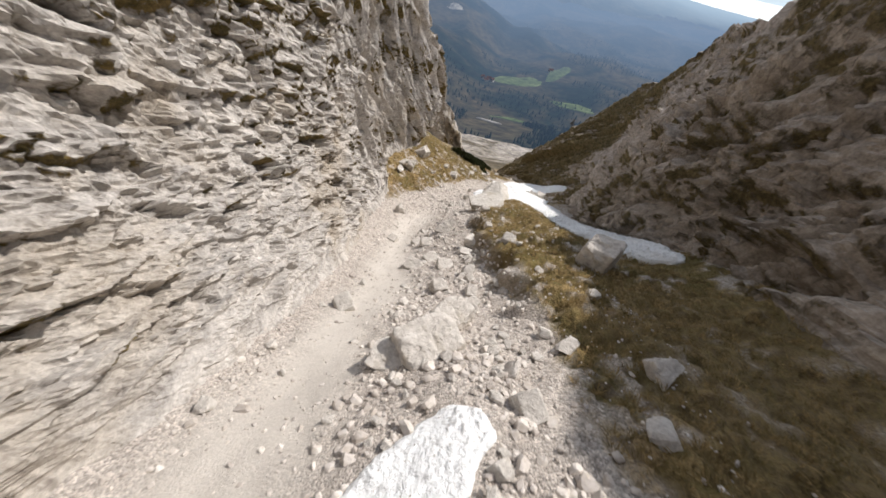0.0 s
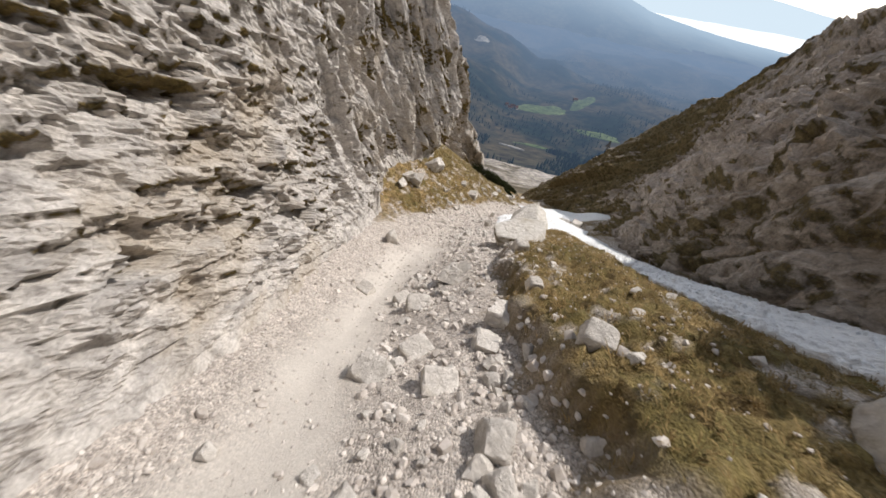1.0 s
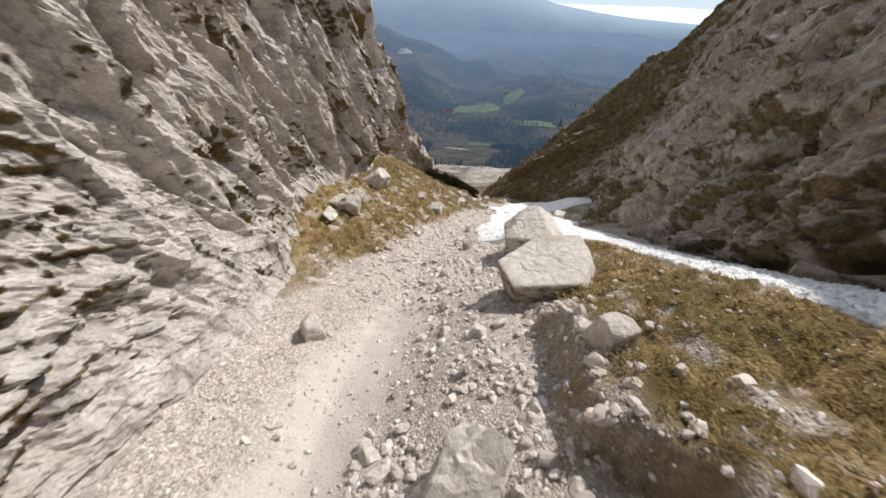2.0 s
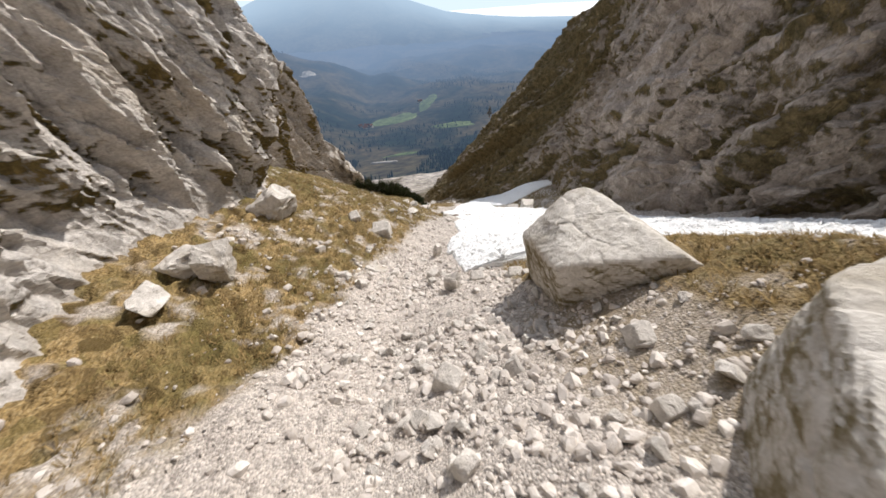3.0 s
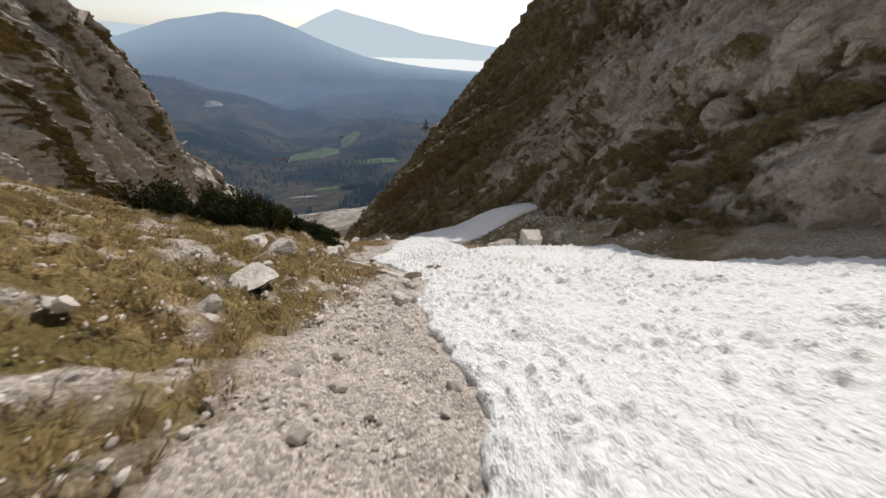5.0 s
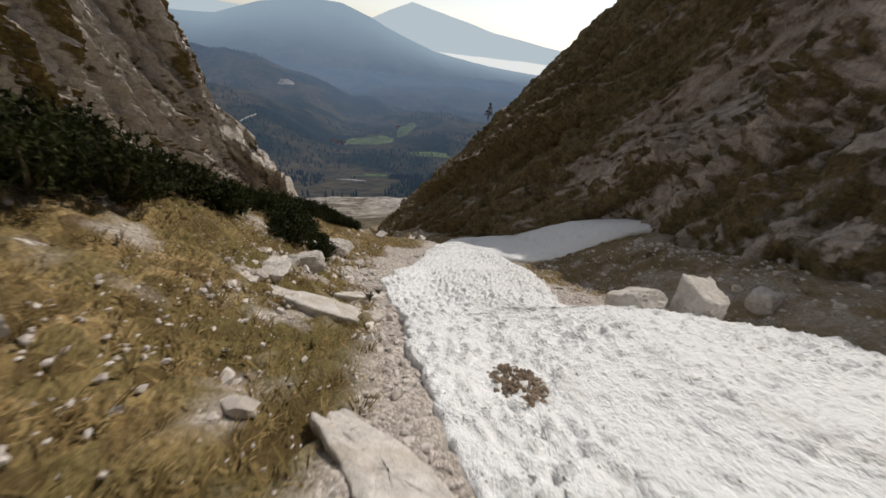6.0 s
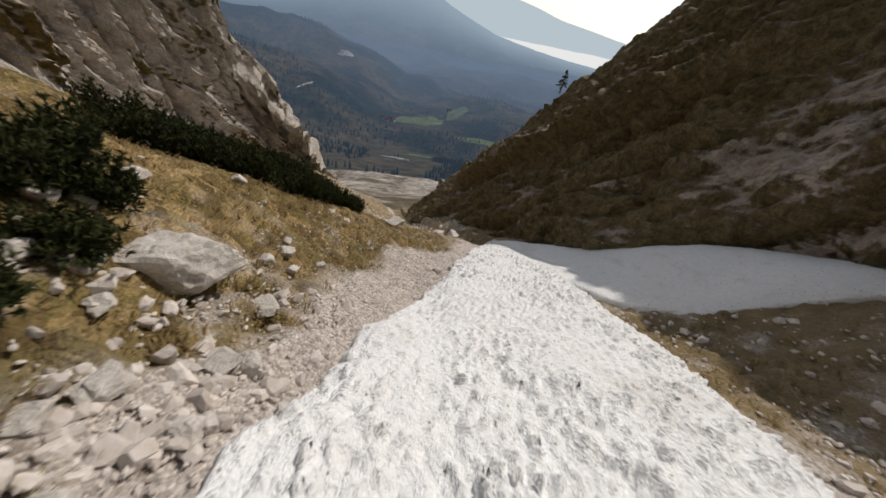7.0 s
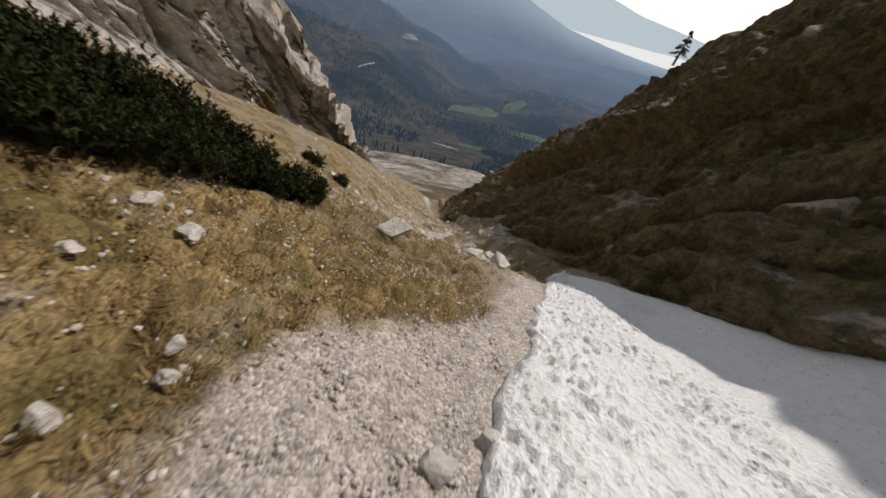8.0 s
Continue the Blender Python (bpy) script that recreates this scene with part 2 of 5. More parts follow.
def rock_material(name, pale, dark, ochre, grass_dark, grass_pale, grain=(1, 1, 1), turn=(0, 0, 0)):
    k = Nodes(name)
    big = k.noise(0.14, 5, 0.6, grain, turn, 0.6)
    mid = k.noise(0.9, 6, 0.65, grain, turn, 0.8)
    fine = k.noise(7, 6, 0.7, grain, turn, 0.3)
    c = k.mix(k.ramp(mid, 0.36, 0.62), dark, pale)
    c = k.mix(k.ramp(big, 0.50, 0.70), c, ochre)
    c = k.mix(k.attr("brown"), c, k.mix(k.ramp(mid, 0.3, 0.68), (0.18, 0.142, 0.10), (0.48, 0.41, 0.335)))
    c = k.mix(0.6, c, k.mix(1.0, c, k.ramp(fine, 0.32, 0.64, (0.42, 0.40, 0.38), (1.16, 1.16, 1.16)), "MULTIPLY"))
    streak = k.noise(0.8, 4, 0.6, (3.2, 3.2, 0.35), turn, 0.4)
    c = k.mix(k.ramp(streak, 0.58, 0.74), c, k.mix(1.0, c, (0.52, 0.50, 0.49), "MULTIPLY"))
    blade = k.noise(5, 5, 0.7, (1, 1, 0.6), (0, 0, 0), 1.2)
    ragged = k.math("ADD", k.attr("turf"), k.math("MULTIPLY", k.math("SUBTRACT", blade, 0.5), 1.5))
    ragged = k.math("ADD", ragged, k.math("MULTIPLY", k.math("SUBTRACT", k.noise(1.3, 4, 0.65, warp=0.6), 0.5), 1.4))
    g = k.ramp(ragged, 0.32, 0.74)
    sward = k.mix(k.ramp(blade, 0.34, 0.66), grass_dark, grass_pale)
    sward = k.mix(k.ramp(k.noise(1.1, 6, 0.75, warp=0.8), 0.40, 0.60), sward, k.mix(1.0, sward, (0.42, 0.46, 0.42), "MULTIPLY"))
    c = k.mix(g, c, sward)
    h = k.math("ADD", k.math("MULTIPLY", fine, 0.45), mid)
    nrm = k.bump(h, 0.9, 0.15)
    nrm = k.bump(k.math("MULTIPLY", blade, g), 0.8, 0.25, nrm)
    crack = k.cells(1.3, "DISTANCE_TO_EDGE", grain, turn)
    nrm = k.bump(k.ramp(crack, 0.0, 0.06), 0.3, 0.05, nrm)
    return k.finish(c, 0.92, nrm, 0.25)


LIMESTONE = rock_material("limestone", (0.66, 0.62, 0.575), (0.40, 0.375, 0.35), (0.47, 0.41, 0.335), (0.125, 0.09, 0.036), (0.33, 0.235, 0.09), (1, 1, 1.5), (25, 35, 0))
DARK_ROCK = rock_material("weathered_rock", (0.53, 0.47, 0.42), (0.29, 0.25, 0.215), (0.36, 0.30, 0.235), (0.125, 0.094, 0.048), (0.31, 0.235, 0.12), (1, 1, 0.8), (0, -40, 0))


def ground_material():
    k = Nodes("scree_and_turf")
    fine, mid, big = k.noise(14, 5, 0.7), k.noise(2.2, 5, 0.6), k.noise(0.3, 4, 0.6)
    chips = k.cells(16, colour=True)
    chip_v = k.n("ShaderNodeSeparateColor")
    k.put(chip_v.inputs[0], chips)
    stone = k.mix(k.ramp(mid, 0.3, 0.7), (0.47, 0.425, 0.385), (0.66, 0.61, 0.56))
    grit = k.n("ShaderNodeSeparateColor")
    k.put(grit.inputs[0], k.cells(38, colour=True))
    stone = k.mix(0.8, stone, k.mix(1.0, stone, k.ramp(chip_v.outputs[0], 0.0, 1.0, (0.42, 0.41, 0.40), (1.3, 1.28, 1.26)), "MULTIPLY"))
    stone = k.mix(0.6, stone, k.mix(1.0, stone, k.ramp(grit.outputs[1], 0.0, 1.0, (0.5, 0.48, 0.46), (1.3, 1.28, 1.26)), "MULTIPLY"))
    dust = k.mix(k.ramp(fine, 0.3, 0.7), (0.54, 0.495, 0.44), (0.64, 0.595, 0.54))
    c = k.mix(k.attr("dust"), stone, dust)
    blade = k.noise(7, 5, 0.7, (1, 0.35, 1), (0, 0, 15), 1.5)
    turf = k.mix(k.ramp(blade, 0.36, 0.64), (0.085, 0.052, 0.018), (0.44, 0.305, 0.135))
    turf = k.mix(k.ramp(k.noise(18, 3, 0.7, (1, 0.4, 1)), 0.5, 0.72), turf, (0.50, 0.39, 0.22))
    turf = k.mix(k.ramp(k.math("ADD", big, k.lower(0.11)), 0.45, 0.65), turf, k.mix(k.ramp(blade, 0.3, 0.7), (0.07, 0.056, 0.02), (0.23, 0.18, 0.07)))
    clump = k.n("ShaderNodeSeparateColor")
    k.put(clump.inputs[0], k.cells(2.6, colour=True, stretch=(1, 0.7, 0.5)))
    turf = k.mix(k.ramp(clump.outputs[0], 0.55, 0.8, (0, 0, 0), (0.6, 0.6, 0.6)), turf, k.mix(k.ramp(blade, 0.3, 0.7), (0.06, 0.05, 0.016), (0.24, 0.19, 0.07)))
    turf = k.mix(k.ramp(clump.outputs[1], 0.6, 0.9, (0, 0, 0), (0.75, 0.75, 0.75)), turf, (0.085, 0.055, 0.02))
    earth = k.mix(mid, (0.13, 0.095, 0.055), (0.24, 0.175, 0.105))
    c = k.mix(k.attr("grass"), c, turf)
    c = k.mix(k.math("MULTIPLY", k.attr("earth"), k.ramp(mid, 0.35, 0.55, (0.35, 0.35, 0.35))), c, k.mix(k.ramp(blade, 0.35, 0.7), earth, (0.27, 0.20, 0.085)))
    nrm = k.bump(k.math("ADD", fine, k.math("MULTIPLY", k.cells(16), k.math("SUBTRACT", k.attr("dust"), 1.0))), 0.8, 0.06)
    return k.finish(c, 0.95, nrm, 0.2)


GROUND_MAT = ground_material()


def snow_material(name, tint=(0.83, 0.84, 0.84), dirt=0.6):
    k = Nodes(name)
    fine, mid, big = k.noise(30, 3, 0.6), k.noise(5, 4, 0.6), k.noise(0.5, 4, 0.6, (1, 0.3, 1))
    c = k.mix(k.ramp(mid, 0.35, 0.7), tint, (0.92, 0.925, 0.92))
    c = k.mix(k.ramp(big, dirt, dirt + 0.2), c, (0.66, 0.635, 0.60))
    speck = k.cells(5)
    c = k.mix(k.ramp(speck, 0.06, 0.15, (1, 1, 1), (0, 0, 0)), c, (0.30, 0.26, 0.21))
    # pits: slight dirt, with the hollows' shade put into the colour too
    c = k.mix(k.math("MULTIPLY", k.attr("pit"), k.ramp(k.noise(1.1, 4, 0.6), 0.35, 0.65, (0.0, 0.0, 0.0), (0.5, 0.5, 0.5))), c, (0.60, 0.565, 0.53))
    nrm = k.bump(k.math("ADD", k.math("MULTIPLY", fine, 0.5), k.math("MULTIPLY", k.noise(9, 3, 0.55, warp=0.4), 1.6)), 0.8, 0.075)
    return k.finish(c, 0.6, nrm, 0.3, Subsurface_Weight=0.0)


SNOW = snow_material("old_snow")


def boulder_material(name, pale, dark, moss_shade_from=0.9):
    k = Nodes(name)
    big, mid, fine = k.noise(0.7, 5, 0.6, warp=0.5), k.noise(3.2, 6, 0.65, warp=0.6), k.noise(22, 5, 0.65)
    c = k.mix(k.ramp(mid, 0.32, 0.68), dark, pale)
    c = k.mix(k.ramp(big, 0.5, 0.72), c, (0.44, 0.385, 0.30))
    c = k.mix(0.3, c, k.mix(1.0, c, k.ramp(fine, 0.3, 0.65, (0.5, 0.48, 0.46), (1.1, 1.1, 1.1)), "MULTIPLY"))
    c = k.mix(0.35, c, k.mix(1.0, c, k.ramp(k.random(), 0, 1, (0.75, 0.74, 0.73), (1.25, 1.24, 1.22)), "MULTIPLY"))
    # brown moss that also paints shade into faces turned sideways and down
    moss_shade = k.math("ADD", k.math("MULTIPLY", k.up(), -0.35), k.noise(1.6, 5, 0.7))
    c = k.mix(k.ramp(moss_shade, moss_shade_from - 0.26, moss_shade_from - 0.06), c, (0.17, 0.135, 0.07))
    pit = k.ramp(k.noise(2.4, 6, 0.75, (1, 1, 2.2), (10, 10, 0)), 0.40, 0.5)
    nrm = k.bump(k.math("ADD", k.math("MULTIPLY", mid, 1.3), k.math("MULTIPLY", fine, 0.4)), 0.7, 0.06)
    nrm = k.bump(pit, 0.4, 0.05, nrm)
    return k.finish(c, 0.9, nrm, 0.25)


BOULDER = boulder_material("pale_boulder", (0.74, 0.70, 0.65), (0.47, 0.435, 0.395))
# more moss, and more painted shade on the sides, for the largest blocks
MOSSY = boulder_material("mossy_boulder", (0.76, 0.725, 0.675), (0.50, 0.465, 0.415), 0.70)


def stones_material():
    k = Nodes("loose_stones")
    r = k.random(island=True)
    mid, fine = k.noise(6, 4, 0.6), k.noise(40, 3, 0.6)
    c = k.mix(r, (0.46, 0.415, 0.38), (0.75, 0.70, 0.65))
    c = k.mix(k.ramp(mid, 0.4, 0.75), c, k.mix(1.0, c, (0.78, 0.74, 0.68), "MULTIPLY"))
    return k.finish(c, 0.92, k.bump(k.math("ADD", mid, k.math("MULTIPLY", fine, 0.4)), 0.6, 0.03), 0.2)


STONES = stones_material()


def leaf_material(name, dark, pale, other=None, patch=0.45):
    k = Nodes(name)
    r = k.random(island=True)
    big = k.noise(patch, 5, 0.7, warp=0.5)
    c = k.mix(k.math("ADD", k.math("MULTIPLY", r, 0.55), k.math("MULTIPLY", k.math("SUBTRACT", big, 0.3), 1.1), True), dark, pale)
    if other:
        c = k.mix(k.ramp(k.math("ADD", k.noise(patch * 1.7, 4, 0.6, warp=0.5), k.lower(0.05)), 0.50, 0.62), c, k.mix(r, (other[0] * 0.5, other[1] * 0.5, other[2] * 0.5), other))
    return k.finish(c, 0.8, None, 0.15)


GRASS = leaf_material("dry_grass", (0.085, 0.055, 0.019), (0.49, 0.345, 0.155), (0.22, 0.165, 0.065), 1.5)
NEEDLES = leaf_material("pine_needles", (0.010, 0.018, 0.006), (0.062, 0.066, 0.019))
TWIG = leaf_material("bare_twigs", (0.10, 0.085, 0.07), (0.20, 0.175, 0.15))
BARK = boulder_material("bark", (0.17, 0.135, 0.105), (0.09, 0.07, 0.055))


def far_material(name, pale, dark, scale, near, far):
    """Distant land with haze painted on as emission. near, far: distance down the valley, share of the air's glow and
    its colour, at two places.
    """
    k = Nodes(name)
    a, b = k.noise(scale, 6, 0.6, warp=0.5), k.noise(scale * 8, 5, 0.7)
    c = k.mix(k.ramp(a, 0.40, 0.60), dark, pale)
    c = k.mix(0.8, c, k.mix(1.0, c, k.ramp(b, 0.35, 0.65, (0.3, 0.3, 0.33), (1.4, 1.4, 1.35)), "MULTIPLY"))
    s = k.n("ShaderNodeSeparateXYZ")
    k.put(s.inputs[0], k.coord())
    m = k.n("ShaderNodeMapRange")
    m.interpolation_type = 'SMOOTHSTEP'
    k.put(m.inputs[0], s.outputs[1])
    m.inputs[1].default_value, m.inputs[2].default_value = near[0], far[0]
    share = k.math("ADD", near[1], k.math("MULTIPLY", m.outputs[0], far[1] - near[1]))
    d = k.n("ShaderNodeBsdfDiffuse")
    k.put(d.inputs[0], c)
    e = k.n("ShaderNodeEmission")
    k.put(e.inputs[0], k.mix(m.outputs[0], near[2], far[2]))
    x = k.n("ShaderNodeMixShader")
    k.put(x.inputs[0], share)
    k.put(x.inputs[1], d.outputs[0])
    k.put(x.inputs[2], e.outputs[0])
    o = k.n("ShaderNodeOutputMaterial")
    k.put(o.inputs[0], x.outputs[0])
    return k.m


# haze colours, painted over the land as a glow that grows with distance
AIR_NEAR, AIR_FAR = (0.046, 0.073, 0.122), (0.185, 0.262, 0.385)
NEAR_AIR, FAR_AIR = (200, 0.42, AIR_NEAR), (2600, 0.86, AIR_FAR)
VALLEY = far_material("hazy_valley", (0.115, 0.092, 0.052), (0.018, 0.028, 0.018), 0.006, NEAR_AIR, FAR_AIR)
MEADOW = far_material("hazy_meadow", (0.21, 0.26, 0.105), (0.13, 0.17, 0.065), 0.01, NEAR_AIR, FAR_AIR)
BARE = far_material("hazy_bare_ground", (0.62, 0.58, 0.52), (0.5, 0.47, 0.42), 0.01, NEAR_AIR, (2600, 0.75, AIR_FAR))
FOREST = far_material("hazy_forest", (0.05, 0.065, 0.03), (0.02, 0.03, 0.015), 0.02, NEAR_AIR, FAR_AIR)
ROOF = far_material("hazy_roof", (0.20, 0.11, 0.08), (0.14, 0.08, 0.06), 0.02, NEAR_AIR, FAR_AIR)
# the ridges' blue and the mist's brightness are nearly all painted glow
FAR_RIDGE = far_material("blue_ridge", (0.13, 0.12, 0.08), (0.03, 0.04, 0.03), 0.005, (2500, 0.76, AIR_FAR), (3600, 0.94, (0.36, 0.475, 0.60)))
FARTHEST = far_material("haze_painted_far_ridge", (0.2, 0.2, 0.2), (0.1, 0.1, 0.1), 0.003, (3500, 0.97, (0.60, 0.71, 0.80)), (4200, 0.97, (0.56, 0.68, 0.78)))
MIST = far_material("valley_mist_glow", (0.8, 0.8, 0.8), (0.7, 0.7, 0.7), 0.003, (3000, 0.97, (1.0, 1.04, 1.06)), (4500, 0.97, (1.0, 1.04, 1.06)))
FAN = far_material("hazy_scree", (0.44, 0.40, 0.36), (0.13, 0.11, 0.08), 0.022, (150, 0.0, AIR_NEAR), (450, 0.12, AIR_NEAR))


# ---- building helpers ----
def mesh_from(name, verts, faces, material, parent=None, shade=False, attrs=None):
    me = bpy.data.meshes.new(name)
    verts = np.asarray(verts, np.float32)
    faces = np.asarray(faces, np.int32)
    k = faces.shape[1]
    me.vertices.add(len(verts))
    me.vertices.foreach_set("co", verts.ravel())
    me.loops.add(faces.size)
    me.loops.foreach_set("vertex_index", faces.ravel())
    me.polygons.add(len(faces))
    me.polygons.foreach_set("loop_start", np.arange(0, faces.size, k, dtype=np.int32))
    me.polygons.foreach_set("loop_total", np.full(len(faces), k, np.int32))
    me.polygons.foreach_set("use_smooth", np.full(len(faces), shade, bool))
    for key, v in (attrs or {}).items():
        a = me.attributes.new(key, 'FLOAT', 'POINT')
        a.data.foreach_set("value", np.asarray(v, np.float32).ravel())
    me.update(calc_edges=True)
    me.validate()
    me.materials.append(material)
    ob = new(name, me)
    if parent is not None:
        ob.parent = parent
    return ob


def grid_faces(ny, nx, flip=False):
    i = np.arange(ny * nx).reshape(ny, nx)
    q = np.stack([i[:-1, :-1], i[:-1, 1:], i[1:, 1:], i[1:, :-1]], -1).reshape(-1, 4)
    return q[:, ::-1] if flip else q


def normals(p):
    a = np.gradient(p, axis=0)
    b = np.gradient(p, axis=1)
    n = np.cross(b, a)
    return n / np.maximum(np.linalg.norm(n, axis=-1, keepdims=True), 1e-9)


def steps(*parts):
    """Positions with a step of their own in each stretch: (start, end, step), ..."""
    out = [np.arange(a, b, s) for a, b, s in parts]
    return np.concatenate(out + [[parts[-1][1]]])


# ---- ground ----
TURF_LEFT = line((31, -9.4, 0), (34, -8.4, 0), (38, -7.2, 0), (45, -3.9, 0), (49, -2.4, 0), (55, 0.7, 0), (60, 2.6, 0), (63, 4.4, 0), (67, 5.8, 0), (71, 6.4, 0), (74, 6.0, 0), (76, 5.4, 0), (79.5, 7.0, 0), (82, 7.4, 0), (85.5, 8.3, 0), (88, 9.4, 0), (91, 12.9, 0), (97, 15.2, 0), (103, 15, 0), (165, 9, 0))


def zones(x, y):
    """How far the ground is turf, fine dust and bare earth."""
    p = np.stack([x, y, np.zeros_like(x)], -1).reshape(-1, 3)
    n1 = fbm(p / 3.0, 4, 0.55, 31).reshape(x.shape)
    n2 = fbm(p / 0.8, 3, 0.6, 47).reshape(x.shape)
    tx, _ = soft_line(TROUGH, y)
    ex, _ = soft_line(CHANNEL, y)
    left = smooth(-0.5, 0.6, np.interp(y, TURF_LEFT[0], TURF_LEFT[1]) - x + 1.0 * n1 + 0.6 * n2) * smooth(30, 36, y + 3 * n1)
    right = smooth(-0.5, 0.6, x - np.interp(y, TURF_RIGHT[0], TURF_RIGHT[1]) + 0.9 * n1 + 0.6 * n2) * smooth(0.5, -0.6, x - ex + 1.5 - 7 * smooth(24, 17, y)) * smooth(45.5, 43, y + 1.2 * n1)
    earth = smooth(0.3, 2, x - ex + 3.5 + n1) * smooth(50, 60, y)
    right = np.maximum(right, 0.85 * earth * smooth(-0.3, 0.15, n1 + 0.7 * n2))
    left = left * (1 - 0.4 * smooth(96, 104, y + 4 * n1 + 0.35 * (x + 4)) * smooth(-0.5, 0.3, n2 + n1))
    grass = np.clip(np.maximum(left, right) - 0.8 * smooth(0.18, 0.45, n2) * (1 - 0.75 * smooth(76, 83, y)), 0, 1)
    dust = 0.85 * smooth(2.5, 0.4, np.abs(x - tx - 0.4 + 1.2 * n1)) * smooth(36, 28, y)
    earth = np.maximum(earth, 0.5 * smooth(95, 103, y + 4 * n1 + 0.3 * (x + 4)) * smooth(10, 6, x))
    edge = x - np.interp(y, TURF_RIGHT[0], TURF_RIGHT[1]) + 1.6 * fbm(p / 1.7, 3, 0.6, 33).reshape(x.shape)
    earth = np.maximum(earth, 0.9 * smooth(-1.3, -0.7, edge) * smooth(0.3, -0.2, edge) * smooth(7, 12, y) * smooth(30, 26, y))
    earth = np.maximum(earth, 0.8 * smooth(0.6, 2.0, x + 0.6 * n1) * smooth(8, 6, x) * smooth(31, 33, y) * smooth(40, 38, y))
    early = smooth(0.5, 3, x - 4.5 + 1.5 * n1) * smooth(14, 6, y)
    return grass, np.clip(dust, 0, 1), np.clip(np.maximum(earth * (0.75 + 0.5 * n2), 0.8 * early), 0, 1)


gy = steps((-35, -4, 1.0), (-4, 104, 0.2), (104, 165, 0.6))
gx = steps((-34, -22, 1.0), (-22, -12, 0.5), (-12, 24, 0.2), (24, 34, 0.5))
GX, GY = np.meshgrid(gx, gy)
GZ = height(GX, GY)
grass_z, dust_z, earth_z = zones(GX, GY)
GP = np.stack([GX, GY, GZ], -1)
pts = GP.reshape(-1, 3)
lump, joint = blocks(pts * np.array([2.4, 2.4, 2.4]), 71)
stony = np.clip(1 - grass_z - 0.9 * dust_z - 0.5 * earth_z, 0.05, 1).ravel()
tuft, edge = blocks(pts / np.array([0.55, 0.75, 3.0]), 57, 0.2)
tuft = 0.9 * smooth(0, 0.5, edge) + 0.5 * tuft + 0.5 * fbm(pts / 0.3, 2, 0.6, 58) - 0.5
pts[:, 2] += stony * 0.07 * lump + grass_z.ravel() * 0.30 * tuft
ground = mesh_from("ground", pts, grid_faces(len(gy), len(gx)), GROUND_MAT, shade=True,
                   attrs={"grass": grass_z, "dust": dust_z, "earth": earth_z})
tagged(ground, "steep gully floor of pale scree, dust and dry turf", "ground", kind="structure")


# ---- rock walls ----
def along(p, axis):
    """The points' places across (two) and along an axis."""
    w = np.array(axis, float)
    w /= np.linalg.norm(w)
    u = np.cross(w, [1.0, 0, 0])
    u /= np.linalg.norm(u)
    return np.stack([p @ np.cross(u, w), p @ u, p @ w], -1)


def facets(p, seed, tilt, soft):
    """Blocks whose faces meet in grooves, without steps."""
    v, j = blocks(p, seed, tilt)
    s = smooth(0, soft, j)
    return v * s, 1 - s


def wall(name, lines, ys, counts, material, relief, turf, flip, label):
    Y = ys[:, None]
    X, H = [], []
    for l in lines:
        a, b = soft_line(l, ys)
        X.append(a)
        H.append(b)
    vs = np.concatenate([k + np.arange(c) / c for k, c in enumerate(counts)] + [[len(lines) - 1]])
    k0 = np.minimum(vs.astype(int), len(lines) - 2)
    f = vs - k0
    X, H = np.array(X), np.array(H)
    x = X[k0].T * (1 - f) + X[k0 + 1].T * f
    h = H[k0].T * (1 - f) + H[k0 + 1].T * f
    x[:, 0] -= 0.8 if flip else -0.8
    h[:, 0] -= 1.3
    P = np.stack([x, np.broadcast_to(Y, x.shape), fall(Y) + h], -1)
    n = -normals(P) if flip else normals(P)
    P = P + n * relief(P.reshape(-1, 3)).reshape(x.shape)[..., None] * (1.0 if flip else 0.3 + 0.7 * smooth(0, 0.35, vs)[None, :, None])
    n = -normals(P) if flip else normals(P)
    t = turf(P.reshape(-1, 3), n[..., 2].ravel())
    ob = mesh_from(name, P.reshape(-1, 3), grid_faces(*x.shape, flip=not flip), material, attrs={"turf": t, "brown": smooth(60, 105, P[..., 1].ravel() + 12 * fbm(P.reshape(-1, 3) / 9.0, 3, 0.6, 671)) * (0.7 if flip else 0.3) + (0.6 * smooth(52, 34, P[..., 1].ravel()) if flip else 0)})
    return tagged(ob, label, "rock wall", kind="structure")


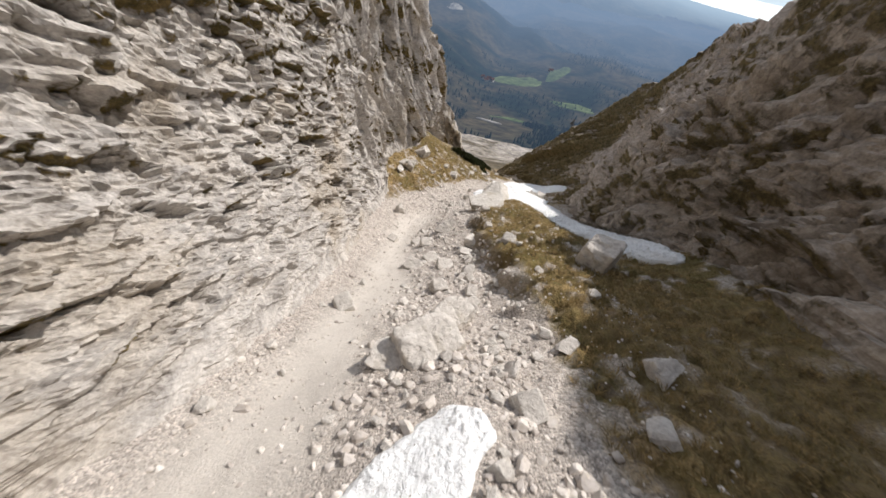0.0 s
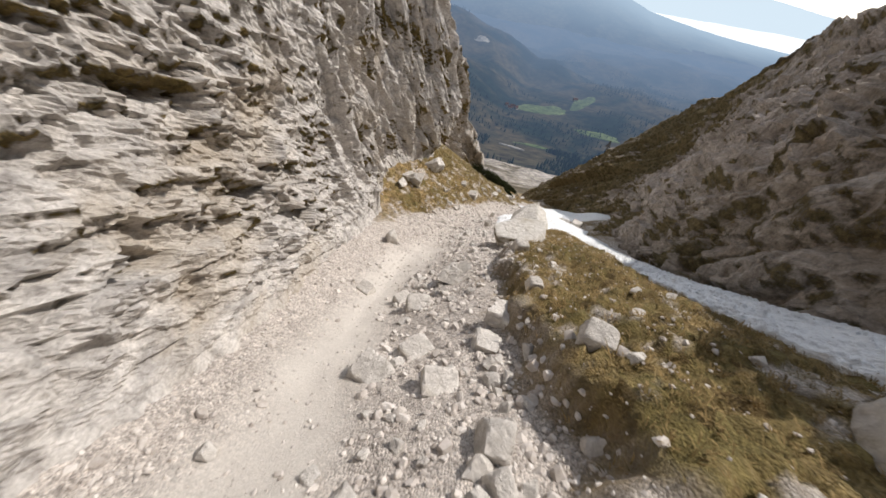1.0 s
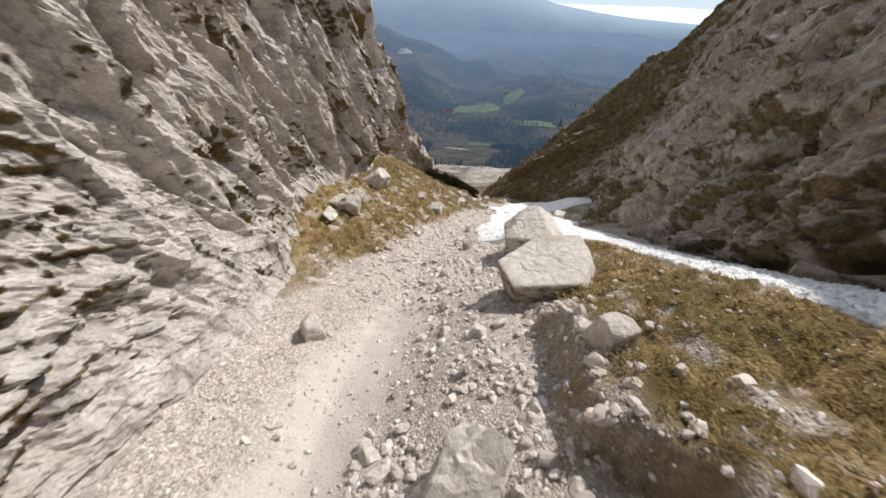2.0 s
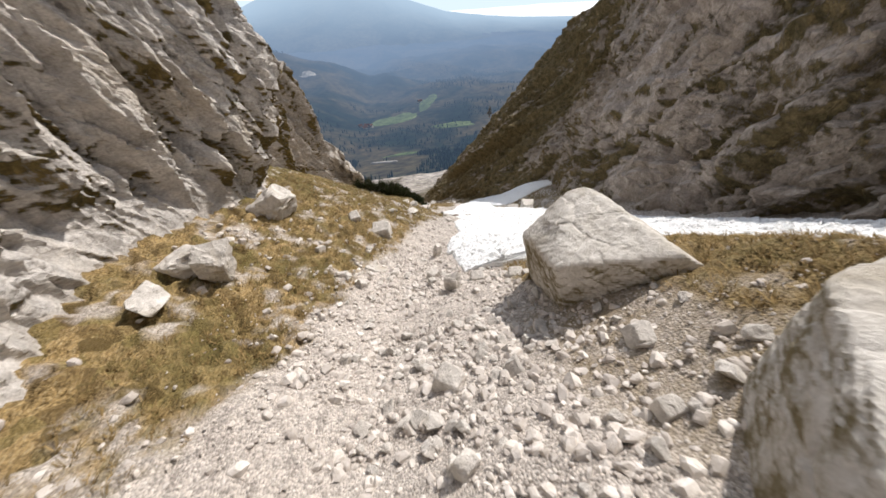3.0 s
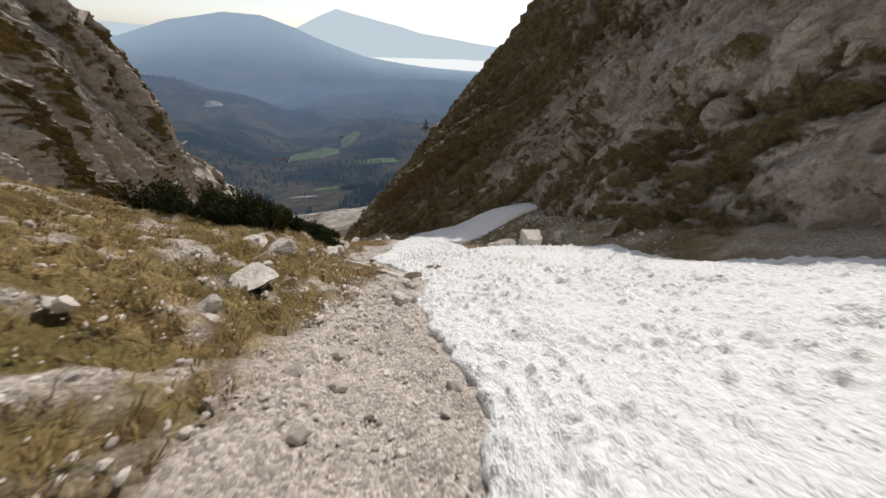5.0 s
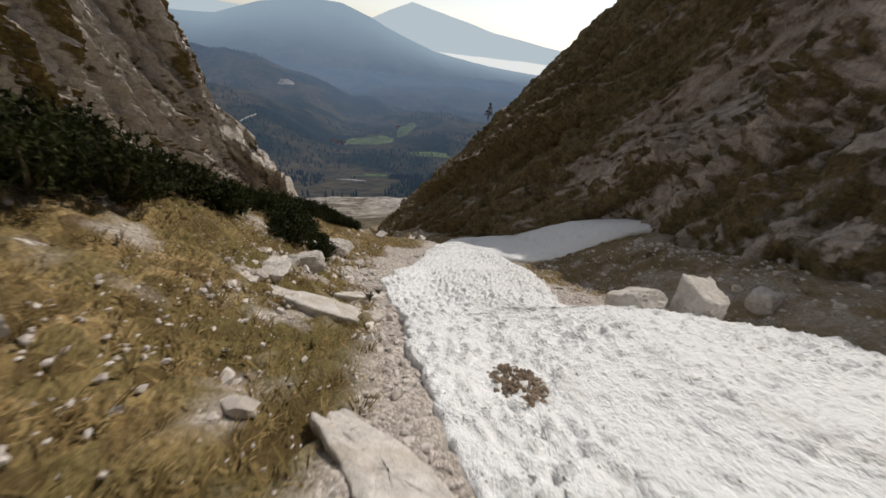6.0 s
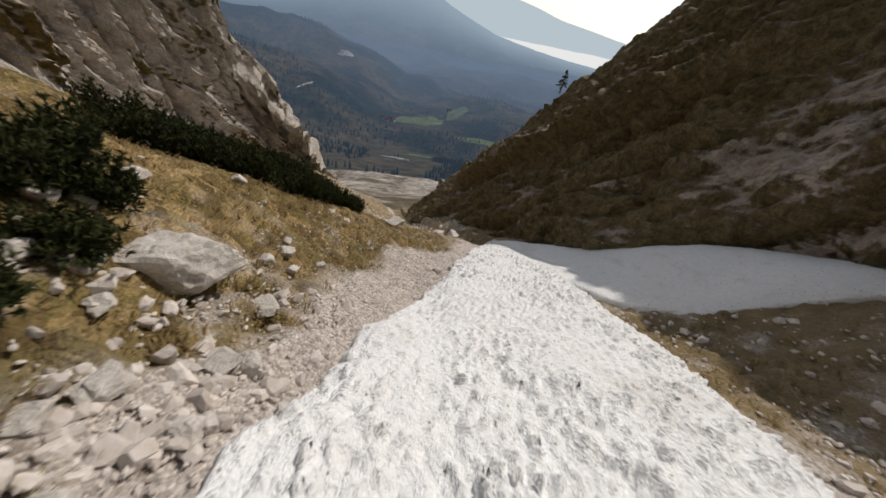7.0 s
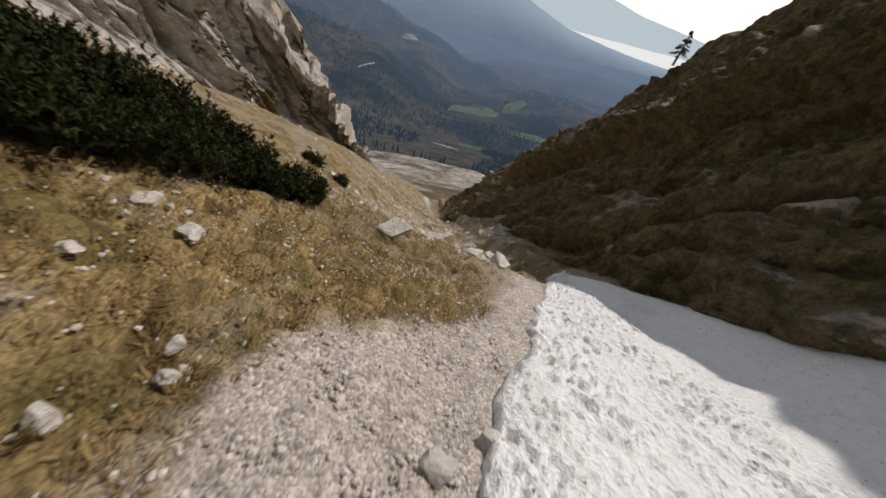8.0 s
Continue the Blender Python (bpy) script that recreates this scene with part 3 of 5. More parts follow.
def relief_left(p):
    big = fbm(p / np.array([9, 9, 14]), 3, 0.5, 3)
    far = smooth(22, 36, p[:, 1] + 4 * big)
    r = along(p, (-0.22, -0.30, 0.93))
    ribs = 1 - 2 * np.abs(fbm(r / np.array([3.4, 2.3, 20]), 3, 0.5, 13))
    q = along(p, (0.80, 0.25, 0.55))
    b1, j1 = facets(q / np.array([1.9, 2.4, 1.2]), 101, 0.9, 0.16)
    b2, j2 = facets(q / np.array([0.8, 1.0, 0.5]), 131, 0.9, 0.2)
    b3, j3 = facets(q / np.array([0.40, 0.46, 0.30]), 161, 0.9, 0.25)
    c1, k1 = facets(r / np.array([1.5, 1.0, 5.0]), 181, 0.8, 0.16)
    c2, k2 = facets(r / np.array([0.6, 0.45, 1.6]), 191, 0.8, 0.2)
    bed = along(p, (0.40, 0.45, 0.80))
    bed[:, 2] += 0.35 * fbm(p / 3.5, 3, 0.5, 105)
    s1, l1 = blocks(bed / np.array([1.5, 2.6, 0.46]), 111, 0.45)
    s2, l2 = blocks(bed / np.array([0.55, 0.85, 0.21]), 121, 0.5)
    broken = smooth(-0.35, 0.25, fbm(p / np.array([4, 5, 3]), 3, 0.5, 107))
    near = 0.7 * big + 0.34 * (0.4 + 0.6 * smooth(3, 9, p[:, 1])) * b1 + 0.12 * b2 + 0.08 * b3 + (0.30 * s1 - 0.10 * smooth(0.06, 0, l1)) * (0.45 + 0.55 * broken) + (0.13 * s2 - 0.05 * smooth(0.06, 0, l2)) * (0.4 + 0.6 * broken) - 0.06 * j1
    deep = couloirs(p)
    flutes = 1 - 2 * np.abs(fbm(r / np.array([1.7, 1.2, 15]), 3, 0.55, 19))
    tall = 1.0 * smooth(58, 75, p[:, 1]) * flutes + 1.2 * big + 2.8 * smooth(62, 90, p[:, 1]) * deep + (1.0 + 0.6 * smooth(80, 100, p[:, 1])) * ribs + (0.5 + 0.3 * smooth(60, 90, p[:, 1])) * c1 - 0.25 * k1 + (0.15 + 0.2 * smooth(60, 90, p[:, 1])) * c2 - 0.08 * k2 + 0.06 * b3
    return near * (1 - far) + tall * far


def couloirs(p):
    """Steep ribs (towards 1) and the grassy runnels between them."""
    return 1 - 2.2 * np.abs(fbm(along(p, (-0.22, -0.30, 0.93)) / np.array([5.5, 4.0, 60]), 2, 0.5, 17))


def turf_left(p, up):
    r = along(p, (-0.22, -0.30, 0.93))
    n = fbm(r / np.array([2.2, 2.2, 5]), 5, 0.62, 621)
    far = smooth(60, 110, p[:, 1])
    return smooth(0.38, 0.80, up + 1.0 * n + far * (0.20 - 0.6 * couloirs(p)) + 0.16 * smooth(18, 28, p[:, 1]) * smooth(64, 55, p[:, 1]))


def ledge(p):
    """The height of a grassy shelf on the mountainside, and where it runs."""
    return 16.2 - 0.23 * (p[:, 1] - 106.7) + 0.5 * fbm(p / 5.0, 3, 0.5, 207), smooth(94, 104, p[:, 1]) * smooth(136, 124, p[:, 1])


def relief_right(p):
    big = fbm(p / np.array([14, 16, 16]), 4, 0.5, 203)
    q = along(p, (0.38, -0.52, 0.76))
    ribs = 1 - 2 * np.abs(fbm(q / np.array([6.0, 4.2, 26]), 3, 0.5, 213))
    b1, j1 = facets(q / np.array([2.6, 2.6, 6.5]), 231, 0.9, 0.14)
    b2, j2 = facets(q / np.array([0.9, 0.9, 2.0]), 261, 0.9, 0.2)
    b3, j3 = facets(q / np.array([0.5, 0.5, 0.8]), 281, 0.9, 0.25)
    broken = smooth(-0.3, 0.3, fbm(p / 7.0, 3, 0.5, 291))
    late = smooth(85, 100, p[:, 1])
    soft = 0.55 * fbm(q / np.array([1.6, 1.6, 2.4]), 4, 0.6, 295)
    hz = p[:, 2] - fall(p[:, 1])
    e, band = ledge(p)
    shelf = band * (1.7 * smooth(e - 7, e - 0.3, hz) * smooth(e + 0.5, e - 0.3, hz) - 1.3 * smooth(e - 0.3, e + 0.5, hz) * smooth(e + 9, e + 2, hz))
    return shelf + 2.3 * big + 1.7 * ribs + (0.85 * b1 + 0.55 * b2 + 0.28 * b3 - 0.16 * j2) * (0.35 + 0.65 * broken) * (1 - 0.5 * late) - 0.2 * j1 * (1 - 0.6 * late) + soft * (1 + 0.5 * late) + 0.3 * late * fbm(p / 0.7, 3, 0.65, 299)


def turf_right(p, up):
    q = along(p, (0.38, -0.52, 0.76))
    n = 0.95 * fbm(q / np.array([3.2, 2.6, 11]), 4, 0.6, 641) + 0.6 * fbm(p / np.array([1.5, 1.5, 1.2]), 4, 0.65, 651)
    early = 0.5 * smooth(60, 42, p[:, 1]) * smooth(14, 26, p[:, 1]) + 1.0 * smooth(74, 98, p[:, 1])
    e, band = ledge(p)
    shelf = band * np.exp(-((p[:, 2] - fall(p[:, 1]) - e - 0.3) / 0.8) ** 2)
    return smooth(-0.05, 0.95, 0.75 * up + 1.25 * n + 0.14 + 0.5 * early + 0.65 * smooth(82, 98, p[:, 1]) + 0.9 * shelf + 0.5 * smooth(54, 62, p[:, 1]) * smooth(92, 82, p[:, 1]) * smooth(13, 4, p[:, 2] - fall(p[:, 1])))


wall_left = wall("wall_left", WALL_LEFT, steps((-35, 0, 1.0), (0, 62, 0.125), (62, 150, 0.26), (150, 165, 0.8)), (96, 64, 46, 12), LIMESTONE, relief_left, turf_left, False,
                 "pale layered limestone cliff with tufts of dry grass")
wall_right = wall("wall_right", WALL_RIGHT, steps((-35, 10, 1.0), (10, 135, 0.24), (135, 165, 0.6)), (50, 60, 54, 14), DARK_ROCK, relief_right, turf_right, True,
                  "shaded brown-grey mountainside of slabs and dead grass")


# ---- snow ----
SNOW_LEFT = line((16, 13.8, 0), (17.5, 12.7, 0), (22, 10, 0), (25, 8.9, 0), (30, 9, 0), (37, 9.6, 0), (40.5, 8.6, 0), (42.0, 6.9, 0), (43.5, 5.8, 0), (44.2, 4.5, 0), (44.5, 3.6, 0), (44.75, 1.6, 0), (47.2, 1.65, 0), (49.3, 1.75, 0), (52.5, 2.7, 0), (55, 4, 0),
                 (60, 4.9, 0), (63, 6.6, 0), (70, 7, 0), (75, 7, 0), (78.6, 8.2, 0), (82, 10, 0), (86.5, 12.2, 0), (92, 15, 0), (97, 17.6, 0), (100, 19.3, 0))
SNOW_RIGHT = line((16, 14.3, 0), (18, 15.3, 0), (20, 16.1, 0), (29, 16, 0), (44, 17.2, 0), (51, 18.6, 0), (54, 18.2, 0), (58, 17.6, 0), (60, 18.1, 0), (63, 19.2, 0), (68, 19.5, 0), (69.2, 18.2, 0), (70.2, 14.3, 0), (70.9, 13.9, 0), (72.4, 14.8, 0), (75.3, 16.6, 0), (79.5, 18.5, 0), (83, 19.0, 0),
                  (86, 19.8, 0), (88, 21.0, 0), (92, 21.0, 0), (97, 20.8, 0), (100, 19.9, 0))
HOLLOW_LEFT = line((79.6, 30, 0), (80.8, 27, 0), (82.2, 23, 0), (85, 20.4, 0), (90, 19.2, 0), (98, 19, 0), (100, 19.2, 0))
HOLLOW_RIGHT = line((79.6, 31.4, 0), (83, 31.3, 0), (88, 29.4, 0), (92, 26.8, 0), (98, 21.8, 0), (100, 19.6, 0))


def snow_field(name, left, right, y0, y1, step, thick, cups, label, under=bare):
    ys = np.arange(y0, y1 + step / 2, step)
    w0 = max(np.max(np.interp(ys, right[0], right[1]) - np.interp(ys, left[0], left[1])), 1)
    us = np.linspace(0, 1, int(w0 / step) + 2)
    Y = np.broadcast_to(ys[:, None], (len(ys), len(us)))
    p1 = np.stack([ys, ys * 0, ys * 0], -1)
    xl = np.interp(ys, left[0], left[1]) + 0.32 * fbm(p1 / 1.6, 3, 0.6, 301) + 0.16 * fbm(p1 / 0.3, 3, 0.6, 303)
    xr = np.interp(ys, right[0], right[1]) + 0.35 * fbm(p1 / 1.9, 3, 0.6, 331) + 0.16 * fbm(p1 / 0.3, 3, 0.6, 333)
    X = xl[:, None] + (xr - xl)[:, None] * us[None]
    round_off = np.ones(int(1.4 / step)) / int(1.4 / step)
    sl = np.sqrt(1 + np.gradient(np.interp(ys, left[0], left[1]), step) ** 2)[:, None]
    sr = np.sqrt(1 + np.gradient(np.interp(ys, right[0], right[1]), step) ** 2)[:, None]
    sl, sr = (np.convolve(np.pad(q[:, 0], len(round_off), mode='edge'), round_off, 'same')[len(round_off):-len(round_off)][:, None] for q in (sl, sr))
    rim = np.minimum(np.minimum((X - xl[:, None]) / sl, (xr[:, None] - X) / sr), np.minimum(Y - y0, y1 - Y))
    base = under(X, Y)
    body = thick * (1 - np.exp(-np.clip(rim, 0, 9) / 1.5)) + 0.10 * smooth(0, 0.12, rim)
    P = np.stack([X, Y, base], -1).reshape(-1, 3)
    roll = 0.22 * fbm(P / np.array([3, 6, 3]), 3, 0.5, 351)
    drift = np.stack([vnoise(P / 0.45, 361), vnoise(P / 0.45 + 9, 362), vnoise(P / 0.45 + 5, 363)], -1)
    c, j = blocks(P / np.array([0.21, 0.235, 0.36]) + 0.45 * drift, 371, 0.5)
    patchy = smooth(-0.4, 0.4, fbm(P / np.array([1.6, 2.6, 3]), 3, 0.5, 397))
    h, hj = blocks(P / np.array([0.38, 0.40, 0.6]) + 0.4 * drift, 381, 0.0)
    pit = smooth(0.25, 0.5, h) * smooth(0.12, 0.6, hj) * (0.3 + 0.7 * patchy)
    dimple = cups * ((0.5 + 0.5 * patchy) * (0.11 * smooth(0, 0.5, j) + 0.10 * c * smooth(0, 0.3, j) + 0.05 * fbm(P / 0.17, 2, 0.6, 395)) - 0.18 * pit)
    z = base.ravel() + body.ravel() + roll * smooth(0.05, 0.6, rim.ravel()) + dimple * smooth(0.0, 0.15, rim.ravel())
    z -= 0.35 * (rim.ravel() <= 1e-6)
    P[:, 2] = z
    ob = mesh_from(name, P, grid_faces(*X.shape), SNOW, shade=True, attrs={"pit": pit})
    return tagged(ob, label, "snow", kind="structure")


snow_main = snow_field("snow_field", SNOW_LEFT, SNOW_RIGHT, 16, 100, 0.084, 0.85, 1.0, "old white snow tongue with a dimpled melting surface")
snow_hollow = snow_field("snow_hollow", HOLLOW_LEFT, HOLLOW_RIGHT, 79.8, 99.6, 0.2, 0.8, 0.3, "smooth shaded snow bank below the mountainside")
SCRAP_LEFT = line((-1.5, -0.8, 0), (0.4, -1.2, 0), (1.2, -0.9, 0), (2.3, 0.1, 0), (3.0, 1.0, 0))
SCRAP_RIGHT = line((-1.5, 1.6, 0), (0.4, 1.5, 0), (1.2, 1.5, 0), (2.3, 1.9, 0), (3.0, 1.5, 0))
snow_scrap = snow_field("snow_scrap", SCRAP_LEFT, SCRAP_RIGHT, -1.5, 3.0, 0.06, 0.10, 0.6, "small leftover patch of white snow on scree", height)


# ---- the valley and the distance ----
def land(name, ys, xs, zf, material, label):
    X, Y = np.meshgrid(xs, ys)
    P = np.stack([X, Y, zf(X, Y)], -1).reshape(-1, 3)
    ob = mesh_from(name, P, grid_faces(len(ys), len(xs)), material, shade=True)
    return tagged(ob, label, "backdrop", kind="structure")


def lower_gully(x, y):
    p = np.stack([x, y, x * 0], -1).reshape(-1, 3)
    n = fbm(p / 60, 4, 0.5, 401).reshape(x.shape)
    side = np.abs(x - 12 + 0.08 * (y - 160))
    return fall(y) + 0.5 * np.clip(side - 20 - 0.18 * (y - 160), 0, 400) * smooth(420, 250, y) + n * np.clip((y - 150) / 20, 0, 6)


fan = land("scree_fan", np.arange(160, 420, 4.0), np.arange(-160, 200, 4.0), lower_gully, FAN, "pale scree fan at the foot of the gully")


def valley_z(x, y):
    p = np.stack([x, y, x * 0], -1).reshape(-1, 3)
    n = fbm(p / 420, 5, 0.5, 421).reshape(x.shape)
    z = fall(np.maximum(y, 330)) - 1.5 + n * 55 * smooth(450, 1300, y)
    side = smooth(500, 1000, y) * smooth(2250, 1600, y) * 125 * np.tanh(0.0034 * np.clip(-x - 30 + 0.1 * (y - 800), 0, 900))
    spur = 1 - 2 * np.abs(fbm(p / 330, 4, 0.5, 431).reshape(x.shape))
    return z + smooth(1300, 3300, y) * (70 + 0.02 * (y - 1300)) - 2 * smooth(430, 380, y) + side * (1 + 0.25 * spur) + 26 * spur * smooth(1150, 1700, y) * smooth(3000, 2300, y)


valley = land("valley", np.concatenate([np.arange(400, 1200, 12.0), np.arange(1200, 3400, 40.0)]), np.arange(-2200, 2600, 24.0), valley_z, VALLEY, "wooded valley floor and low hills under painted blue haze")


def ridge(name, y, d, height_of, foot, x0, x1, material, label, seed, rough=14):
    xs = np.arange(x0, x1, 25.0)
    p = np.stack([xs, xs * 0, xs * 0], -1)
    top = height_of(xs) + rough * fbm(p / 400, 5, 0.5, seed)
    vs = np.linspace(0, 1, 24)
    P = []
    for v in vs:
        q = np.stack([xs, xs * 0 + v * 900, xs * 0], -1)
        P.append(np.stack([xs, y + d * v + xs * 0, foot + (top - foot) * v + 2.5 * rough * fbm(q / 300, 4, 0.5, seed + 7) * (1 - v)], -1))
    P = np.array(P).reshape(-1, 3)
    return tagged(mesh_from(name, P, grid_faces(len(vs), len(xs)), material, shade=True), label, "backdrop", kind="structure")


def crest(*rows):
    a = np.array(rows, float)
    return lambda x: np.interp(x, a[:, 0], a[:, 1])


def patch(name, x, y, rx, ry, turn, seed, material, label, lift=1.5, category="field"):
    """A field or bare place draped over the valley, with an uneven outline."""
    a = np.linspace(0, 2 * math.pi, 49)[:-1]
    q = np.stack([np.cos(a), np.sin(a), a * 0 + seed], -1)
    out = 1 + 0.45 * fbm(q * 1.3, 3, 0.6, seed)
    rs = np.linspace(0.02, 1, 9)
    c, s = math.cos(radians(turn)), math.sin(radians(turn))
    U, V = rx * np.outer(rs, out * np.cos(a)), ry * np.outer(rs, out * np.sin(a))
    X, Y = x + U * c - V * s, y + U * s + V * c
    Z = valley_z(X, Y) + lift - 4 * (rs[:, None] > 0.99)
    i = np.arange(9 * 48).reshape(9, 48)
    j = np.roll(i, -1, axis=1)
    f = np.stack([i[:-1], i[1:], j[1:], j[:-1]], -1).reshape(-1, 4)
    return tagged(mesh_from(name, np.stack([X, Y, Z], -1).reshape(-1, 3), f, material, shade=True), label, category, kind="structure")


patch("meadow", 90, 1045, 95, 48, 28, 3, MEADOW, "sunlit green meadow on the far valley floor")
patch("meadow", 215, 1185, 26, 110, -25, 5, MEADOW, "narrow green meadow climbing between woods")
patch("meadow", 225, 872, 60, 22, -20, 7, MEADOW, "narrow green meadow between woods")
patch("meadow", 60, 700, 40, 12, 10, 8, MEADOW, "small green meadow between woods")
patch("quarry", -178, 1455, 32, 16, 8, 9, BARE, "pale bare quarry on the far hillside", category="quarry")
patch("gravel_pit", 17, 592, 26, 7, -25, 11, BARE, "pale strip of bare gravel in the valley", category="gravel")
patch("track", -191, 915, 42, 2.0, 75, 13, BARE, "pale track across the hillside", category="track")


def house(x, y, turn, seed):
    r = np.random.default_rng(seed)
    w, d, h = r.uniform(9, 14), r.uniform(8, 10), r.uniform(5, 7)
    ob = new("house")
    ob.location, ob.rotation_euler = (x, y, float(valley_z(np.array([[x]]), np.array([[y]]))[0, 0])), (0, 0, radians(turn))
    v = [(sx * w / 2, sy * d / 2, z) for z in (-3, h) for sy in (-1, 1) for sx in (-1, 1)]
    mesh_from("wall", v, [(0, 1, 5, 4), (1, 3, 7, 5), (3, 2, 6, 7), (2, 0, 4, 6), (4, 5, 7, 6)], BARE, ob)
    o = 0.8
    v = [(-w / 2 - o, -d / 2 - o, h - 0.3), (w / 2 + o, -d / 2 - o, h - 0.3), (w / 2 + o, d / 2 + o, h - 0.3), (-w / 2 - o, d / 2 + o, h - 0.3), (-w / 2 - o, 0, h + 3.5), (w / 2 + o, 0, h + 3.5)]
    mesh_from("roof", v, [(0, 1, 5, 4), (2, 3, 4, 5), (0, 3, 2, 1), (0, 4, 3, 3), (1, 2, 5, 5)], ROOF, ob)
    return tagged(ob, "small white house with a brown gabled roof far below", "house", "far village")


for x, y, t, s in ((-6, 968, 10, 1), (10, 974, 60, 2), (-18, 982, 30, 3), (0, 990, 0, 4), (190, 1190, 20, 5)):
    house(x, y, t, s)


def conifers(name, xs, ys, tall, material, label):
    """Many far trees: each a ragged cone of two tiers."""
    r = np.random.default_rng(5)
    z = valley_z(xs[None], ys[None])[0]
    vs, fs = [], []
    a = np.arange(5) * 2 * math.pi / 5
    for i in range(len(xs)):
        t = tall * r.uniform(0.6, 1.2)
        b = len(vs)
        for lo, hi, w in ((0.0, 0.65, 0.24), (0.4, 1.0, 0.16)):
            k = len(vs)
            for q in a:
                m = w * t * r.uniform(0.7, 1.2)
                vs.append((xs[i] + math.cos(q) * m, ys[i] + math.sin(q) * m, z[i] + lo * t))
            vs.append((xs[i], ys[i], z[i] + hi * t))
            fs += [(k + j, k + (j + 1) % 5, k + 5) for j in range(5)]
    return tagged(mesh_from(name, np.array(vs), np.array(fs), material), label, "forest", kind="stuff")


rf = np.random.default_rng(12)
wood_x, wood_y = rf.uniform(-500, 700, 7000), 420 + 1500 * rf.uniform(0, 1, 7000) ** 1.6
wn_ = fbm(np.stack([wood_x, wood_y, wood_x * 0], -1) / 170, 3, 0.5, 801)
pick = (wn_ > 0.02) & ~((np.abs(wood_x - 95) < 110) & (np.abs(wood_y - 1045) < 80)) & ~((np.abs(wood_x + 4) < 40) & (np.abs(wood_y - 972) < 40))
dense = np.vstack([rf.normal(size=(90, 2)) * [22, 12] + [88, 640], rf.uniform(size=(900, 2)) * [420, 260] + [-170, 425]])
dense = dense[fbm(np.column_stack([dense, dense[:, 0] * 0]) / 60, 3, 0.5, 803) > -0.1]
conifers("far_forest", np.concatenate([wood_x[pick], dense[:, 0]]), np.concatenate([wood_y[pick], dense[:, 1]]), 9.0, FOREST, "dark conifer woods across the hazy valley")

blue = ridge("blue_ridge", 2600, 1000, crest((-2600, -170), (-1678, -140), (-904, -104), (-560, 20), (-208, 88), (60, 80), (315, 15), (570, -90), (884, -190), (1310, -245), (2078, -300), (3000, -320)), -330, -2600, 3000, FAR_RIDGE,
             "wooded mountain across the valley, blue with painted haze", 501)
pale = ridge("pale_ridge", 3720, 80, crest((-2600, -40), (-1000, -20), (-200, -60), (330, 5), (500, 90), (704, 178), (1018, 125), (1535, 38), (2190, -28), (2700, -60)), -260, -2600, 2900, FARTHEST, "farthest mountain, paled by painted haze", 541)
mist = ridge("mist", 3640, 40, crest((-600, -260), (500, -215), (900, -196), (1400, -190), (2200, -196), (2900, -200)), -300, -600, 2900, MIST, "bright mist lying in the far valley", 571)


# ---- boulders and rocks ----
def ico(level):
    bm = bmesh.new()
    bmesh.ops.create_icosphere(bm, subdivisions=level, radius=1.0)
    v = np.array([q.co[:] for q in bm.verts])
    f = np.array([[q.index for q in t.verts] for t in bm.faces])
    bm.free()
    return v, f


ICO = {k: ico(k) for k in (1, 2, 3, 4, 5, 6)}


def block_shape(level, planes, seed, rough=0.03, edge=16):
    """A split block between planes (normal, distance from the middle), with worn edges, beds and pits."""
    d = ICO[level][0] / np.linalg.norm(ICO[level][0], axis=1, keepdims=True)
    r = np.random.default_rng(seed)
    tot = np.zeros(len(d))
    for n, off in planes:
        n = np.array(n, float) / np.linalg.norm(n)
        tot += np.maximum(d @ n / off, 0) ** edge
    v = d * (tot ** (-1 / edge))[:, None]
    s = float(np.mean([p[1] for p in planes])) * 2
    q = v / s + seed * 7.1
    b, j = blocks(q * np.array([3, 3, 5]), seed, 0.5)
    b2, j2 = blocks(q * np.array([11, 11, 17]), seed + 9, 0.6)
    relief = 0.9 * fbm(q * 2.2, 4, 0.55, seed + 3) + 0.5 * b * smooth(0, 0.2, j) - 0.35 * smooth(0.07, 0, j) + 0.25 * b2 * smooth(0, 0.2, j2) + 0.4 * fbm(q * 13, 3, 0.6, seed + 5)
    return v + d * (rough * s * relief)[:, None]


